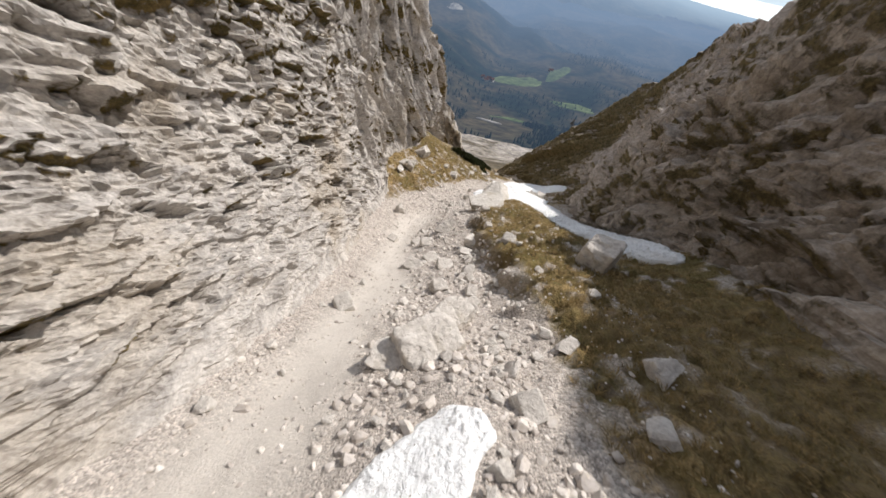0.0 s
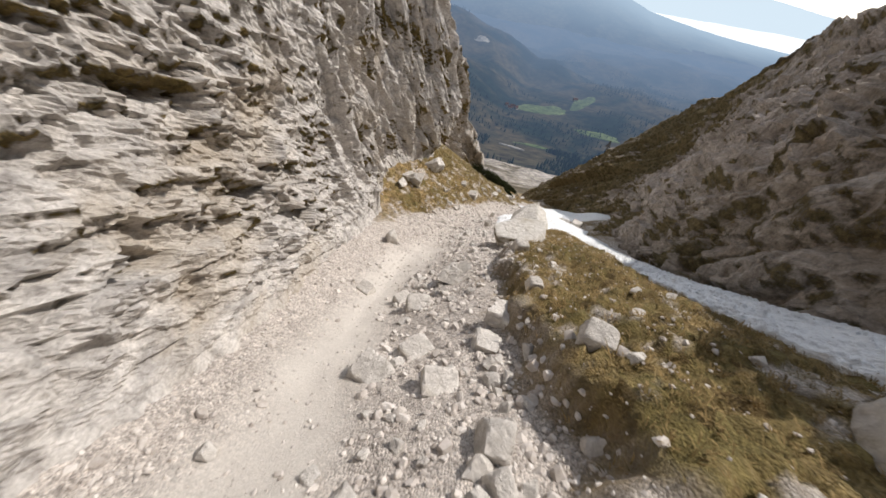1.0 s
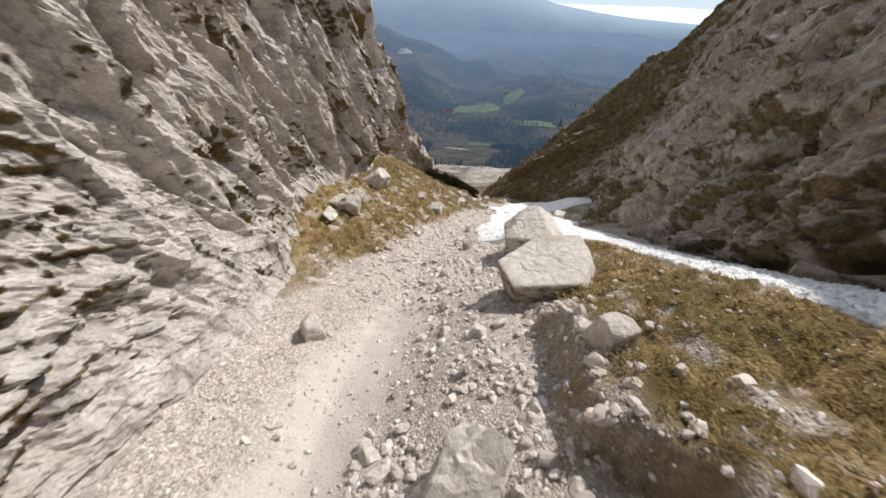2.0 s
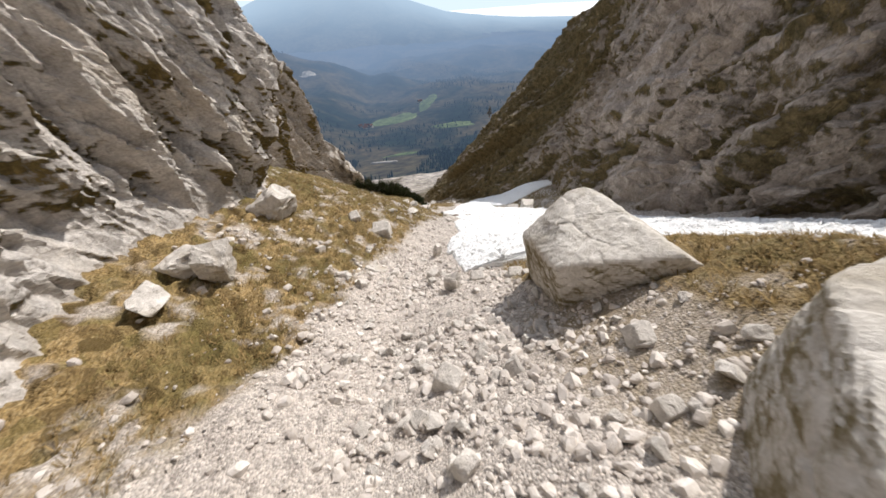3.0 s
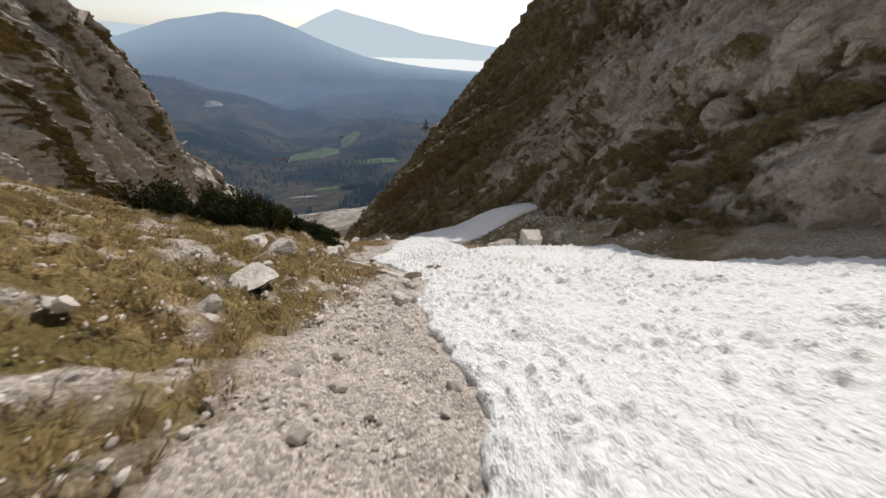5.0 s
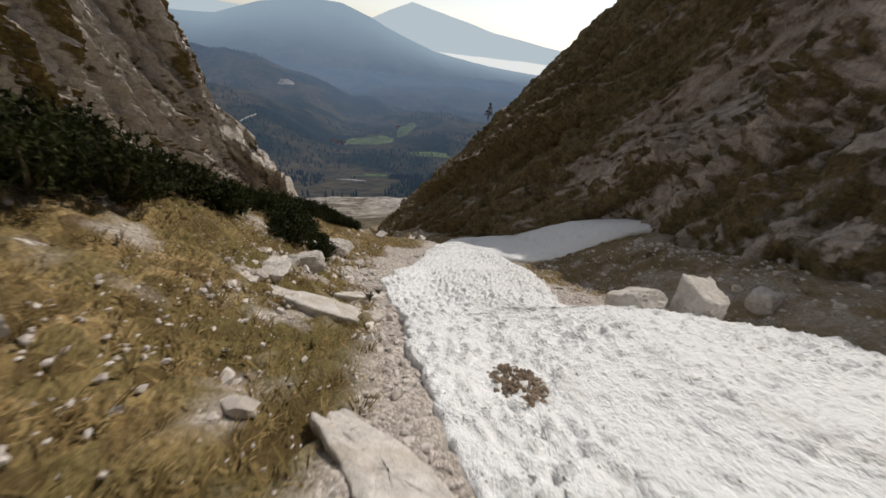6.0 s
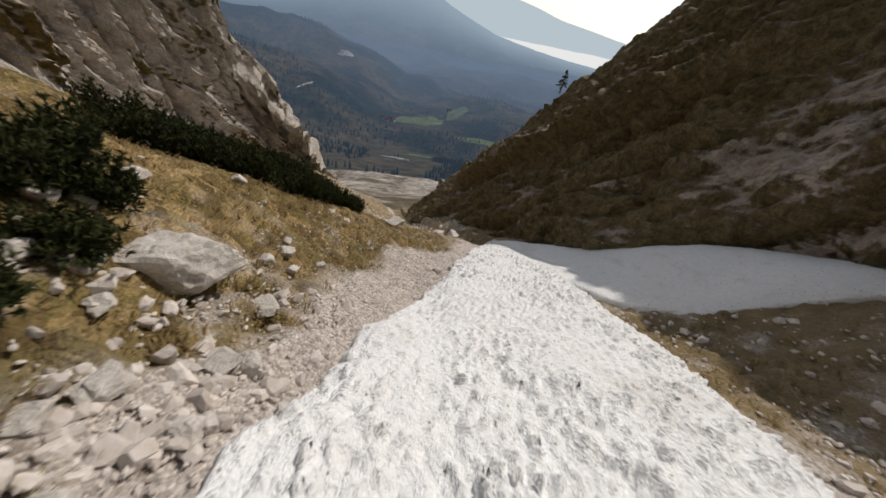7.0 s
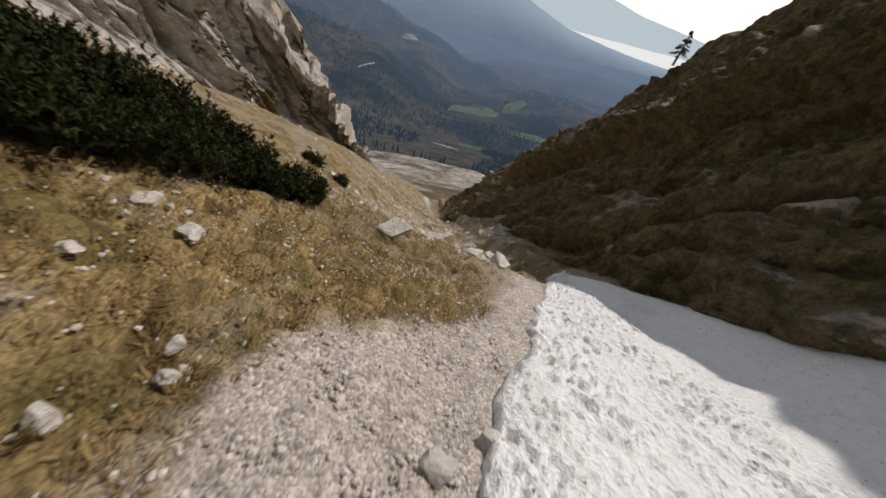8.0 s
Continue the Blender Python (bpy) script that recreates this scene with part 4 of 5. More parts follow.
def rock_shape(level, size, seed, cuts=9, flat_top=0.0, rough=0.05, edge=26):
    """A split block: a skewed box with some corners broken off, squeezed to its size, and roughened."""
    rng = np.random.default_rng(seed)
    d = ICO[level][0] / np.linalg.norm(ICO[level][0], axis=1, keepdims=True)
    frame_ = np.array(Euler((rng.normal() * 0.3, rng.normal() * 0.3, rng.uniform(0, 6.28))).to_matrix())
    planes = np.vstack([frame_, -frame_]) + rng.normal(size=(6, 3)) * 0.22
    dist = rng.uniform(0.7, 1.0, 6)
    more = rng.normal(size=(max(cuts - 6, 2), 3))
    planes, dist = np.vstack([planes, more]), np.append(dist, rng.uniform(0.85, 1.15, len(more)))
    if flat_top:
        planes, dist = np.vstack([planes, [[0.12, -0.1, 1.0]]]), np.append(dist, flat_top)
    planes = planes / np.linalg.norm(planes, axis=1, keepdims=True)
    v = d * (np.sum(np.maximum(d @ planes.T / dist, 0) ** edge, axis=1) ** (-1 / edge))[:, None]
    v /= np.abs(v).max(axis=0)
    v = v * np.array(size) / 2
    if rough:
        s = float(np.mean(size))
        q = v / s + seed * 7.1
        b, j = blocks(q * np.array([3.2, 3.2, 5.5]), seed, 0.4)
        r = rough * s * (0.7 * fbm(q * 2.5, 4, 0.55, seed + 3) + 0.6 * b * smooth(0, 0.12, j) - 0.3 * smooth(0.08, 0, j) + 0.35 * fbm(q * 11, 3, 0.6, seed + 5))
        v = v + d * r[:, None]
    return v


ROCK_TAGS = {
    "boulder": ("large angular pale limestone boulder lying on the scree", "boulder"),
    "rock": ("angular pale limestone rock lying on the ground", "rock"),
}


def rock(name, x, y, w, d, h, turn=0, seed=1, flat_top=0.0, sink=0.25, tip=0, label="", cuts=9, group=""):
    level = 5 if max(w, d) > 3 else 4 if max(w, d) > 1.1 else 3
    v = rock_shape(level, (w, d, h), seed, cuts, flat_top, 0.05 if max(w, d) > 1.1 else 0.04)
    m = Euler((radians(tip), 0, radians(turn))).to_matrix()
    v = v @ np.array(m).T
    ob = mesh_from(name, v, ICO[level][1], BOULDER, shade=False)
    ob.location = (x, y, ground_z(x, y) + h * (0.5 - sink))
    base = ROCK_TAGS[name]
    return tagged(ob, label or base[0], base[1], group)


def block(x, y, z, planes, seed, label, level=6, edge=16):
    """A large block at a place, with its middle at z."""
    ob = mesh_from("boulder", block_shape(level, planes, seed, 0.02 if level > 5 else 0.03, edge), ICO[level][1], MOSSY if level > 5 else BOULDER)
    ob.location = (x, y, z)
    return tagged(ob, label, "boulder")


block(4.7, 38.8, -24.7, (((-0.36, 0.0, 1), 1.5), ((-0.72, 0.29, 0.62), 1.85), ((-0.97, 0.08, -0.25), 2.0),
                         ((-0.45, -0.8, 0.0), 1.8), ((1, 0.1, 0.15), 1.7), ((0.05, 1, 0.1), 2.2),
                         ((0.7, 0.05, 1.0), 1.6), ((0, 0, -1), 2.8)), 11,
      "huge tilted flat-topped limestone boulder with mossy side on scree", edge=30)
block(3.0, 31.5, -21.3, (((-0.1, 0.15, 1), 1.4), ((-1, -0.3, -0.35), 1.75), ((-0.66, 0.75, -0.1), 1.5), ((0, 1, 0), 2.0), ((0, -1, -0.1), 1.6), ((1, 0.1, 0.1), 2.1), ((1, -0.4, 0.9), 2.1), ((0, 0, -1), 2.7)), 23,
      "huge pale slab-topped boulder with pitted top beside dry turf", edge=22)


def chunk(w, d, h, turn):
    """The planes of a small block of a given size."""
    c, s = math.cos(radians(turn)), math.sin(radians(turn))
    return (((c, s, 0.15), w / 2), ((-c, -s, 0.1), w / 2), ((-s, c, 0.2), d / 2), ((s, -c, 0.05), d / 2), ((0.15 * c, -0.2, 1), h / 2), ((0, 0, -1), h / 2), ((c - s, c + s, 1.1), w * 0.55), ((s - c, -c - s, 1.3), w * 0.6))


def split_rock(x, y, w, h, seed, label, group):
    """A smaller split block, set a little into the ground."""
    ob = mesh_from("rock", block_shape(4, chunk(0.8 * w, 0.65 * w, 0.8 * h, seed * 37 % 180), seed, 0.03, 20), ICO[4][1], BOULDER)
    ob.location = (x, y, ground_z(x, y) + 0.18 * h)
    return tagged(ob, label, "rock", group)


def slab(x, y, rx, ry, turn, seed, label, lift=0.14):
    """A sheet of bedrock that lies flush in the slope, with a broken rim."""
    a = np.linspace(0, 2 * math.pi, 73)[:-1]
    q = np.stack([np.cos(a), np.sin(a), a * 0 + seed], -1)
    rim, _ = blocks(q * 2.2, seed, 0.4)
    out = 1 + 0.22 * fbm(q * 1.5, 3, 0.6, seed) + 0.10 * rim
    rs = np.array([0.03, 0.15, 0.3, 0.45, 0.6, 0.72, 0.82, 0.9, 0.96, 1.0, 1.03])
    c, s = math.cos(radians(turn)), math.sin(radians(turn))
    U, V = rx * np.outer(rs, out * np.cos(a)), ry * np.outer(rs, out * np.sin(a))
    X, Y = x + U * c - V * s, y + U * s + V * c
    e = 0.5
    gx_, gy_ = (bare(np.array([x + e]), np.array([y])) - bare(np.array([x - e]), np.array([y])))[0] / (2 * e), (bare(np.array([x]), np.array([y + e])) - bare(np.array([x]), np.array([y - e])))[0] / (2 * e)
    Z = ground_z(x, y) + lift + gx_ * (X - x) + gy_ * (Y - y)
    P = np.stack([X, Y, Z], -1).reshape(-1, 3)
    b, j = blocks(P / np.array([0.7, 0.4, 0.5]), seed + 3, 0.4)
    P[:, 2] += 0.05 * fbm(P / 0.7, 4, 0.55, seed + 5) + 0.03 * b * smooth(0, 0.15, j) - 0.04 * smooth(0.04, 0, j)
    P[:, 2] -= np.repeat(np.array([0, 0, 0, 0, 0, 0, 0, 0, 0.02, 0.08, 0.6]), 72)
    i = np.arange(11 * 72).reshape(11, 72)
    k = np.roll(i, -1, axis=1)
    f = np.stack([i[:-1], i[1:], k[1:], k[:-1]], -1).reshape(-1, 4)
    return tagged(mesh_from("rock_slab", P, f, BOULDER, shade=True), label, "rock slab", "slabs in the slope")


slab(5.1, 70.0, 1.75, 0.62, -4, 29, "smooth pale bedrock slab lying flush in dry turf", 0.22)
slab(5.85, 64.6, 1.15, 0.38, -57, 37, "smooth pale bedrock slab lying flush in dry turf", 0.10)
slab(5.9, 72.0, 0.9, 0.35, 30, 38, "narrow pale bedrock slab beside the snow", 0.16)
slab(-3.2, 46.0, 0.6, 0.35, 20, 40, "pale bedrock slab showing through gravel and turf", 0.12)
block(0.55, 7.1, -8.25, chunk(1.6, 1.3, 1.4, 60), 43, "pale angular boulder with a split face among rubble", 5)
block(-0.1, 5.3, -7.35, chunk(2.2, 1.7, 1.5, 40), 39, "pale angular boulder in the middle of the rubble", 5)
block(-0.2, 11.0, -11.55, chunk(0.9, 0.8, 0.8, 25), 45, "pale angular boulder in the middle of the rubble", 5)
rock("boulder", 8.1, 13.8, 2.7, 2.4, 2.4, 20, 31, 0, 0.22, 0, "pale angular boulder perched on the brown grassy bank")
rock("boulder", -0.9, 23.2, 2.4, 1.9, 1.7, 30, 41, 0, 0.3)
rock("boulder", -1.2, 4.6, 1.7, 1.4, 1.1, 60, 47, 0, 0.35)
rock("boulder", 1.5, 18.3, 1.5, 1.3, 1.2, 15, 53, 0, 0.3)
rock("boulder", 1.0, 17.0, 1.1, 1.3, 0.8, 15, 54, 0, 0.35)
rock("boulder", -8.5, 50.8, 2.9, 2.2, 2.2, 35, 61, 0, 0.22, 0, "pale angular boulder on the dry grassy slope under the cliff")
rock("boulder", -9.0, 43.2, 1.5, 1.1, 2.2, 12, 67, 0, 0.2, 12, "upright pale rock splinter among rubble below the cliff")
rock("boulder", -10.1, 43.4, 1.6, 1.3, 1.3, 50, 71, 0, 0.25)
rock("boulder", -10.2, 41.2, 1.6, 1.2, 1.1, 80, 73, 0, 0.25)
rock("boulder", 5.0, 43.0, 1.3, 0.9, 0.8, 20, 149, 0, 0.35)
rock("boulder", 16.4, 69.9, 2.3, 1.7, 1.7, 10, 151, 0, 0.1, 0, "weathered brown-grey boulder beside the snow edge")
rock("boulder", 18.5, 69.0, 3.5, 2.2, 2.4, 24, 157, 0.6, 0.05, 0, "sunlit pale flat boulder beside the snow edge")
rock("boulder", 5.0, 78.4, 2.0, 1.5, 1.25, 15, 163, 0, 0.25, 0, "broken grey boulder with sharp edges among dry grass")
rock("boulder", 4.1, 73.5, 1.35, 1.0, 0.9, 5, 167, 0, 0.25, 0, "pale rounded boulder in dry grass by a dwarf pine")
rock("boulder", 1.2, 63.9, 1.3, 1.0, 0.75, 30, 173, 0, 0.3, 0, "pale flat boulder half sunk in dry turf")
rock("boulder", 0.5, 64.1, 1.2, 0.9, 0.7, 70, 179, 0, 0.3, 0, "pale flat boulder half sunk in dry turf")
rock("boulder", 0.6, 60.3, 1.5, 1.3, 0.8, 10, 181, 0.6, 0.3, 0, "pale flat boulder half sunk in dry turf")
rock("boulder", 21.2, 68.6, 1.5, 1.2, 1.0, 40, 191, 0, 0.3, 0, "shaded brown boulder at the snow's edge")
rock("boulder", 0.9, 49.0, 0.7, 0.7, 1.6, 20, 193, 0, 0.25, 8, "upright pale stone standing at the snow's edge")
rock("boulder", 0.5, 43.2, 0.9, 0.7, 1.4, -20, 197, 0, 0.25, 10, "upright pale stone in loose scree")
for x, y, w, h, s in ((-2.5, 15.0, 1.6, 0.75, 481), (-0.2, 14.8, 1.4, 0.6, 482), (-1.4, 16.5, 1.4, 0.7, 483), (1.3, 13.1, 1.1, 1.1, 484), (1.4, 12.2, 0.7, 0.7, 485), (3.6, 16.2, 1.1, 0.7, 486), (-2.2, 20.0, 1.5, 0.8, 487),
                      (1.5, 9.1, 0.9, 0.6, 488), (1.5, 10.5, 0.9, 0.7, 489), (-4.6, 8.3, 1.3, 0.8, 490), (2.8, 3.2, 1.05, 0.6, 81), (2.5, 20.0, 0.75, 0.7, 83), (-5.8, 21.6, 1.2, 0.7, 87), (-3.3, 20.9, 1.1, 0.7, 89), (-7.1, 29.4, 1.2, 1.9, 91), (2.4, 25.8, 1.1, 1.1, 93),
                      (-2.6, 51.2, 1.6, 1.0, 97), (-1.3, 36.5, 1.0, 0.8, 101), (-1.6, 34.0, 0.65, 0.8, 103), (2.0, 33.5, 0.55, 0.4, 107), (3.0, 35.2, 0.75, 0.6, 109), (-0.1, 45.4, 0.85, 0.85, 113),
                      (-0.3, 44.5, 0.55, 0.6, 127), (1.9, 43.4, 0.9, 0.6, 131), (-2.5, 51.3, 1.3, 0.8, 137), (-4.3, 52.4, 1.1, 0.7, 139), (3.5, 42.3, 0.9, 0.5, 199)):
    split_rock(x, y, w, h, s, "angular pale limestone rock lying in loose scree", "rocks in the scree")
for x, y, w, h, s in ((3.5, 71.0, 1.2, 0.6, 211), (0.9, 61.8, 0.5, 0.25, 213), (4.5, 60.2, 0.75, 0.5, 217), (3.7, 73.0, 0.7, 0.5, 219), (4.9, 78.2, 1.1, 0.8, 223), (3.5, 78.8, 0.6, 0.4, 227), (3.2, 85.0, 0.55, 0.5, 229),
                      (6.1, 78.7, 0.7, 0.3, 233), (5.5, 75.8, 0.6, 0.3, 237), (4.3, 77.5, 0.6, 0.3, 239), (7.3, 75.9, 0.4, 0.35, 241), (6.6, 75.5, 0.4, 0.3, 243), (6.6, 76.7, 0.65, 0.35, 247), (5.7, 89.0, 0.5, 0.3, 251),
                      (9.2, 95.8, 1.1, 0.8, 253), (6.5, 88.8, 0.5, 0.25, 257), (6.2, 87.3, 0.4, 0.2, 259), (7.8, 86.6, 0.3, 0.3, 261), (8.0, 86.2, 0.3, 0.2, 263), (11.4, 86.0, 0.6, 0.4, 267), (12.3, 86.6, 0.5, 0.4, 269),
                      (7.5, 85.5, 0.35, 0.35, 271), (5.7, 81.5, 0.55, 0.4, 272), (6.1, 80.7, 0.4, 0.3, 274), (5.5, 82.3, 0.4, 0.3, 275), (6.6, 81.8, 0.4, 0.3, 276), (2.3, 66.0, 0.5, 0.4, 273), (0.2, 58.5, 0.6, 0.4, 277), (-1.5, 56.5, 0.7, 0.4, 279), (-3.5, 48.2, 0.6, 0.4, 281), (-6.0, 47.0, 0.7, 0.5, 283), (-4.8, 44.5, 0.6, 0.4, 287)):
    rock("rock", x, y, w, w * 0.8, h, s * 37 % 180, s, 0, 0.28, label="pale limestone rock lying in dry grass", group="rocks in the grass")
for x, y, w, h, s in ((4.2, 15.5, 0.5, 0.3, 293), (5.5, 18.3, 0.6, 0.3, 297), (4.0, 22.3, 0.45, 0.3, 299), (6.4, 20.5, 0.5, 0.3, 301), (7.4, 16.4, 0.5, 0.3, 303), (8.0, 21.0, 0.8, 0.4, 307), (5.0, 12.4, 0.7, 0.4, 309), (6.2, 9.2, 0.8, 0.5, 311),
                      (4.6, 6.0, 1.0, 0.6, 313), (6.9, 5.2, 1.2, 0.7, 317), (5.6, 3.0, 1.1, 0.6, 319)):
    rock("rock", x, y, w, w * 0.8, h, s * 37 % 180, s, 0, 0.35, label="small pale rock on the shaded grassy bank", group="rocks on the bank")


def debris(x, y, r, seed):
    """A low heap of earth, chips and needles melted out of the snow."""
    g = np.random.default_rng(seed)
    bits = []
    for _ in range(240):
        a, q = g.uniform(0, 6.28), r * math.sqrt(g.uniform(0, 1))
        s = g.uniform(0.02, 0.08)
        v = ICO[1][0] * [s, s * g.uniform(0.4, 0.9), s * 0.5]
        c, t = math.cos(a * 3), math.sin(a * 3)
        v = v @ np.array([[c, t, 0], [-t, c, 0], [0, 0, 1]])
        h = 0.10 * (1 - (q / r) ** 2)
        bits.append((v + [math.cos(a) * q, math.sin(a) * q * 1.25, h - 0.5 * math.sin(a) * q * 1.25], ICO[1][1]))
    o, vs, fs = 0, [], []
    for v, f in bits:
        vs.append(v)
        fs.append(f + o)
        o += len(v)
    ob = mesh_from("debris_heap", np.vstack(vs), np.vstack(fs), EARTH)
    ob.location = (x, y, float(bare(np.array([x]), np.array([y]))[0]) + 0.66)
    return tagged(ob, "brown heap of earth and needles on the snow", "debris", kind="stuff")


for x, y, w, h, s in ((11.5, 101.5, 1.6, 1.0, 331), (13.2, 103.0, 1.3, 0.9, 333), (14.6, 101.8, 1.8, 1.0, 337), (16.0, 103.5, 1.5, 0.9, 339), (12.3, 106.0, 1.2, 0.8, 341), (14.8, 106.5, 1.7, 1.1, 343),
                      (9.4, 95.6, 1.4, 0.9, 347), (14.5, 96.3, 1.1, 0.6, 349), (13.4, 97.4, 1.2, 0.6, 351), (10.4, 104.5, 1.0, 0.7, 353), (13.0, 110.5, 1.5, 1.0, 357), (11.0, 114.0, 1.4, 1.0, 359)):
    rock("rock", x, y, w, w * 0.8, h, s * 37 % 180, s, 0, 0.28, label="grey limestone rock lying in the shaded stream bed", group="rocks in the stream bed")
for x, y, w, h, s in ((1.9, 43.4, 1.0, 0.6, 401), (2.7, 43.1, 0.7, 0.5, 403), (3.1, 42.9, 0.65, 0.5, 405), (3.6, 42.2, 0.8, 0.5, 407), (3.75, 41.8, 0.7, 0.5, 409), (4.0, 41.6, 0.6, 0.45, 411), (5.4, 43.0, 1.3, 0.7, 413),
                      (2.8, 41.7, 0.6, 0.3, 415), (4.9, 41.7, 0.8, 0.5, 417), (2.5, 44.4, 0.7, 0.5, 419)):
    split_rock(x, y, 0.65 * w, 0.7 * h, s, "angular pale limestone rock at the edge of the turf bank", "rocks below the bank")
for x, y, w, h, s in ((3.3, 78.5, 0.9, 0.7, 421), (4.2, 77.4, 0.8, 0.5, 423), (4.0, 77.2, 0.6, 0.5, 425), (4.8, 77.0, 0.7, 0.3, 427), (5.5, 75.8, 0.9, 0.35, 429), (6.5, 75.4, 0.7, 0.4, 431), (6.2, 78.4, 0.6, 0.4, 433), (3.1, 80.6, 0.8, 0.5, 435),
                      (3.5, 79.8, 0.6, 0.4, 437), (6.3, 76.6, 0.75, 0.5, 439), (5.9, 76.3, 0.5, 0.35, 441), (5.0, 76.2, 0.45, 0.3, 443), (5.3, 75.3, 0.6, 0.25, 445), (6.0, 74.6, 0.6, 0.35, 447)):
    rock("rock", x, y, 0.7 * w, w * 0.55, 0.7 * h, s * 37 % 180, s, 0, 0.22, label="sharp-edged grey limestone rock between grass and gravel", group="rocks beside the snow")
EARTH = boulder_material("brown_earth", (0.30, 0.23, 0.165), (0.14, 0.105, 0.075))
debris(8.4, 66.0, 0.5, 5)
debris(5.9, 62.6, 0.35, 6)


# ---- dwarf pines ----
def tube(path, radii, sides=5):
    path = np.asarray(path, float)
    t = np.gradient(path, axis=0)
    t /= np.maximum(np.linalg.norm(t, axis=1, keepdims=True), 1e-9)
    a = np.cross(t, [0.31, 0.2, 0.93])
    a /= np.maximum(np.linalg.norm(a, axis=1, keepdims=True), 1e-9)
    b = np.cross(t, a)
    ang = np.arange(sides) * 2 * math.pi / sides
    v = (path[:, None] + np.asarray(radii)[:, None, None] * (np.cos(ang)[None, :, None] * a[:, None] + np.sin(ang)[None, :, None] * b[:, None])).reshape(-1, 3)
    f = []
    for i in range(len(path) - 1):
        for k in range(sides):
            f.append((i * sides + k, i * sides + (k + 1) % sides, (i + 1) * sides + (k + 1) % sides, (i + 1) * sides + k))
    return v, np.array(f)


def join(parts):
    vs, fs, o = [], [], 0
    for v, f in parts:
        vs.append(v)
        fs.append(np.asarray(f) + o)
        o += len(v)
    return np.vstack(vs), np.vstack(fs)


def brush(rng, at, way, length, needles, reach):
    """A shoot: thin needles all round a short axis, as triangles."""
    s = rng.uniform(0, 1, needles)
    n = rng.normal(size=(needles, 3)) * 0.75 + np.asarray(way)
    n /= np.linalg.norm(n, axis=1, keepdims=True)
    root = np.asarray(at) + np.outer(s * length, way)
    side = np.cross(n, rng.normal(size=(needles, 3)))
    side /= np.maximum(np.linalg.norm(side, axis=1, keepdims=True), 1e-6)
    wdt = 0.024
    v = np.stack([root - side * wdt, root + side * wdt, root + n * reach], 1).reshape(-1, 3)
    return v, np.arange(needles * 3).reshape(-1, 3)


def dwarf_pine(x, y, spread, tall, seed, label="dense dark green dwarf mountain pine on the grassy slope"):
    rng = np.random.default_rng(seed)
    ob = new("dwarf_pine")
    ob.location = (x, y, ground_z(x, y) - 0.05)
    wood, green = [], []
    limbs = int(13 + spread * 7)
    for i in range(limbs):
        a = rng.uniform(0, 2 * math.pi)
        r = spread * math.sqrt(rng.uniform(0.03, 1))
        h = tall * (1 - 0.55 * (r / spread) ** 2) * rng.uniform(0.75, 1.1)
        end = np.array([math.cos(a) * r, math.sin(a) * r - 0.25 * h, h])
        bend = np.array([end[0] * 0.75, end[1] * 0.75, 0.15 * h])
        ts = np.linspace(0, 1, 6)[:, None]
        path = 2 * ts * (1 - ts) * bend + ts ** 2 * end
        path = path - np.array([0, 0, 0.57]) * path[:, 1:2]
        wood.append(tube(path, np.linspace(0.05, 0.012, 6), 4))
        for t in np.linspace(0.35, 1, 7):
            k = t * 5
            i0 = min(int(k), 4)
            p = path[i0] + (path[i0 + 1] - path[i0]) * (k - i0)
            for _ in range(4):
                w = np.array([rng.normal() * 0.55 + math.cos(a) * 0.4, rng.normal() * 0.55 + math.sin(a) * 0.4, 0.75 + rng.normal() * 0.3])
                w /= np.linalg.norm(w)
                green.append(brush(rng, p + rng.normal(size=3) * 0.13, w, rng.uniform(0.12, 0.30), 13, 0.13))
    part_mesh("stem", join(wood), BARK, ob)
    part_mesh("foliage", join(green), NEEDLES, ob)
    return tagged(ob, label, "shrub", "dwarf pines")


def part_mesh(name, vf, material, parent, label=""):
    o = mesh_from(name, vf[0], vf[1], material, parent)
    if label:
        o["label"] = label
    return o


PINES = [(3.1, 76.6, 1.0, 1.05, 1), (2.3, 78.0, 1.0, 1.0, 2), (2.9, 79.6, 0.9, 0.9, 3), (3.4, 75.4, 0.9, 0.9, 61), (4.3, 76.1, 0.55, 0.6, 62), (4.1, 77.7, 0.45, 0.5, 74), (3.2, 78.6, 0.6, 0.65, 75), (3.5, 79.2, 0.5, 0.5, 66), (3.0, 103.0, 0.6, 0.7, 67), (4.4, 103.6, 0.45, 0.6, 68),
         (-0.7, 70.2, 1.4, 1.9, 4), (-0.6, 72.0, 1.5, 2.0, 5), (-1.0, 73.8, 1.5, 1.9, 6), (0.7, 74.3, 1.1, 1.1, 7), (-2.4, 71.4, 1.6, 1.6, 8), (-2.6, 73.6, 1.6, 1.5, 9), (-3.9, 71.8, 1.6, 1.6, 10),
         (1.3, 75.3, 0.9, 0.9, 63), (1.7, 74.5, 0.6, 0.65, 76), (0.5, 69.6, 1.1, 1.4, 71), (0.7, 71.1, 1.1, 1.4, 72), (0.5, 72.7, 1.1, 1.4, 73), (32.8, 127.5, 1.3, 1.2, 64)]
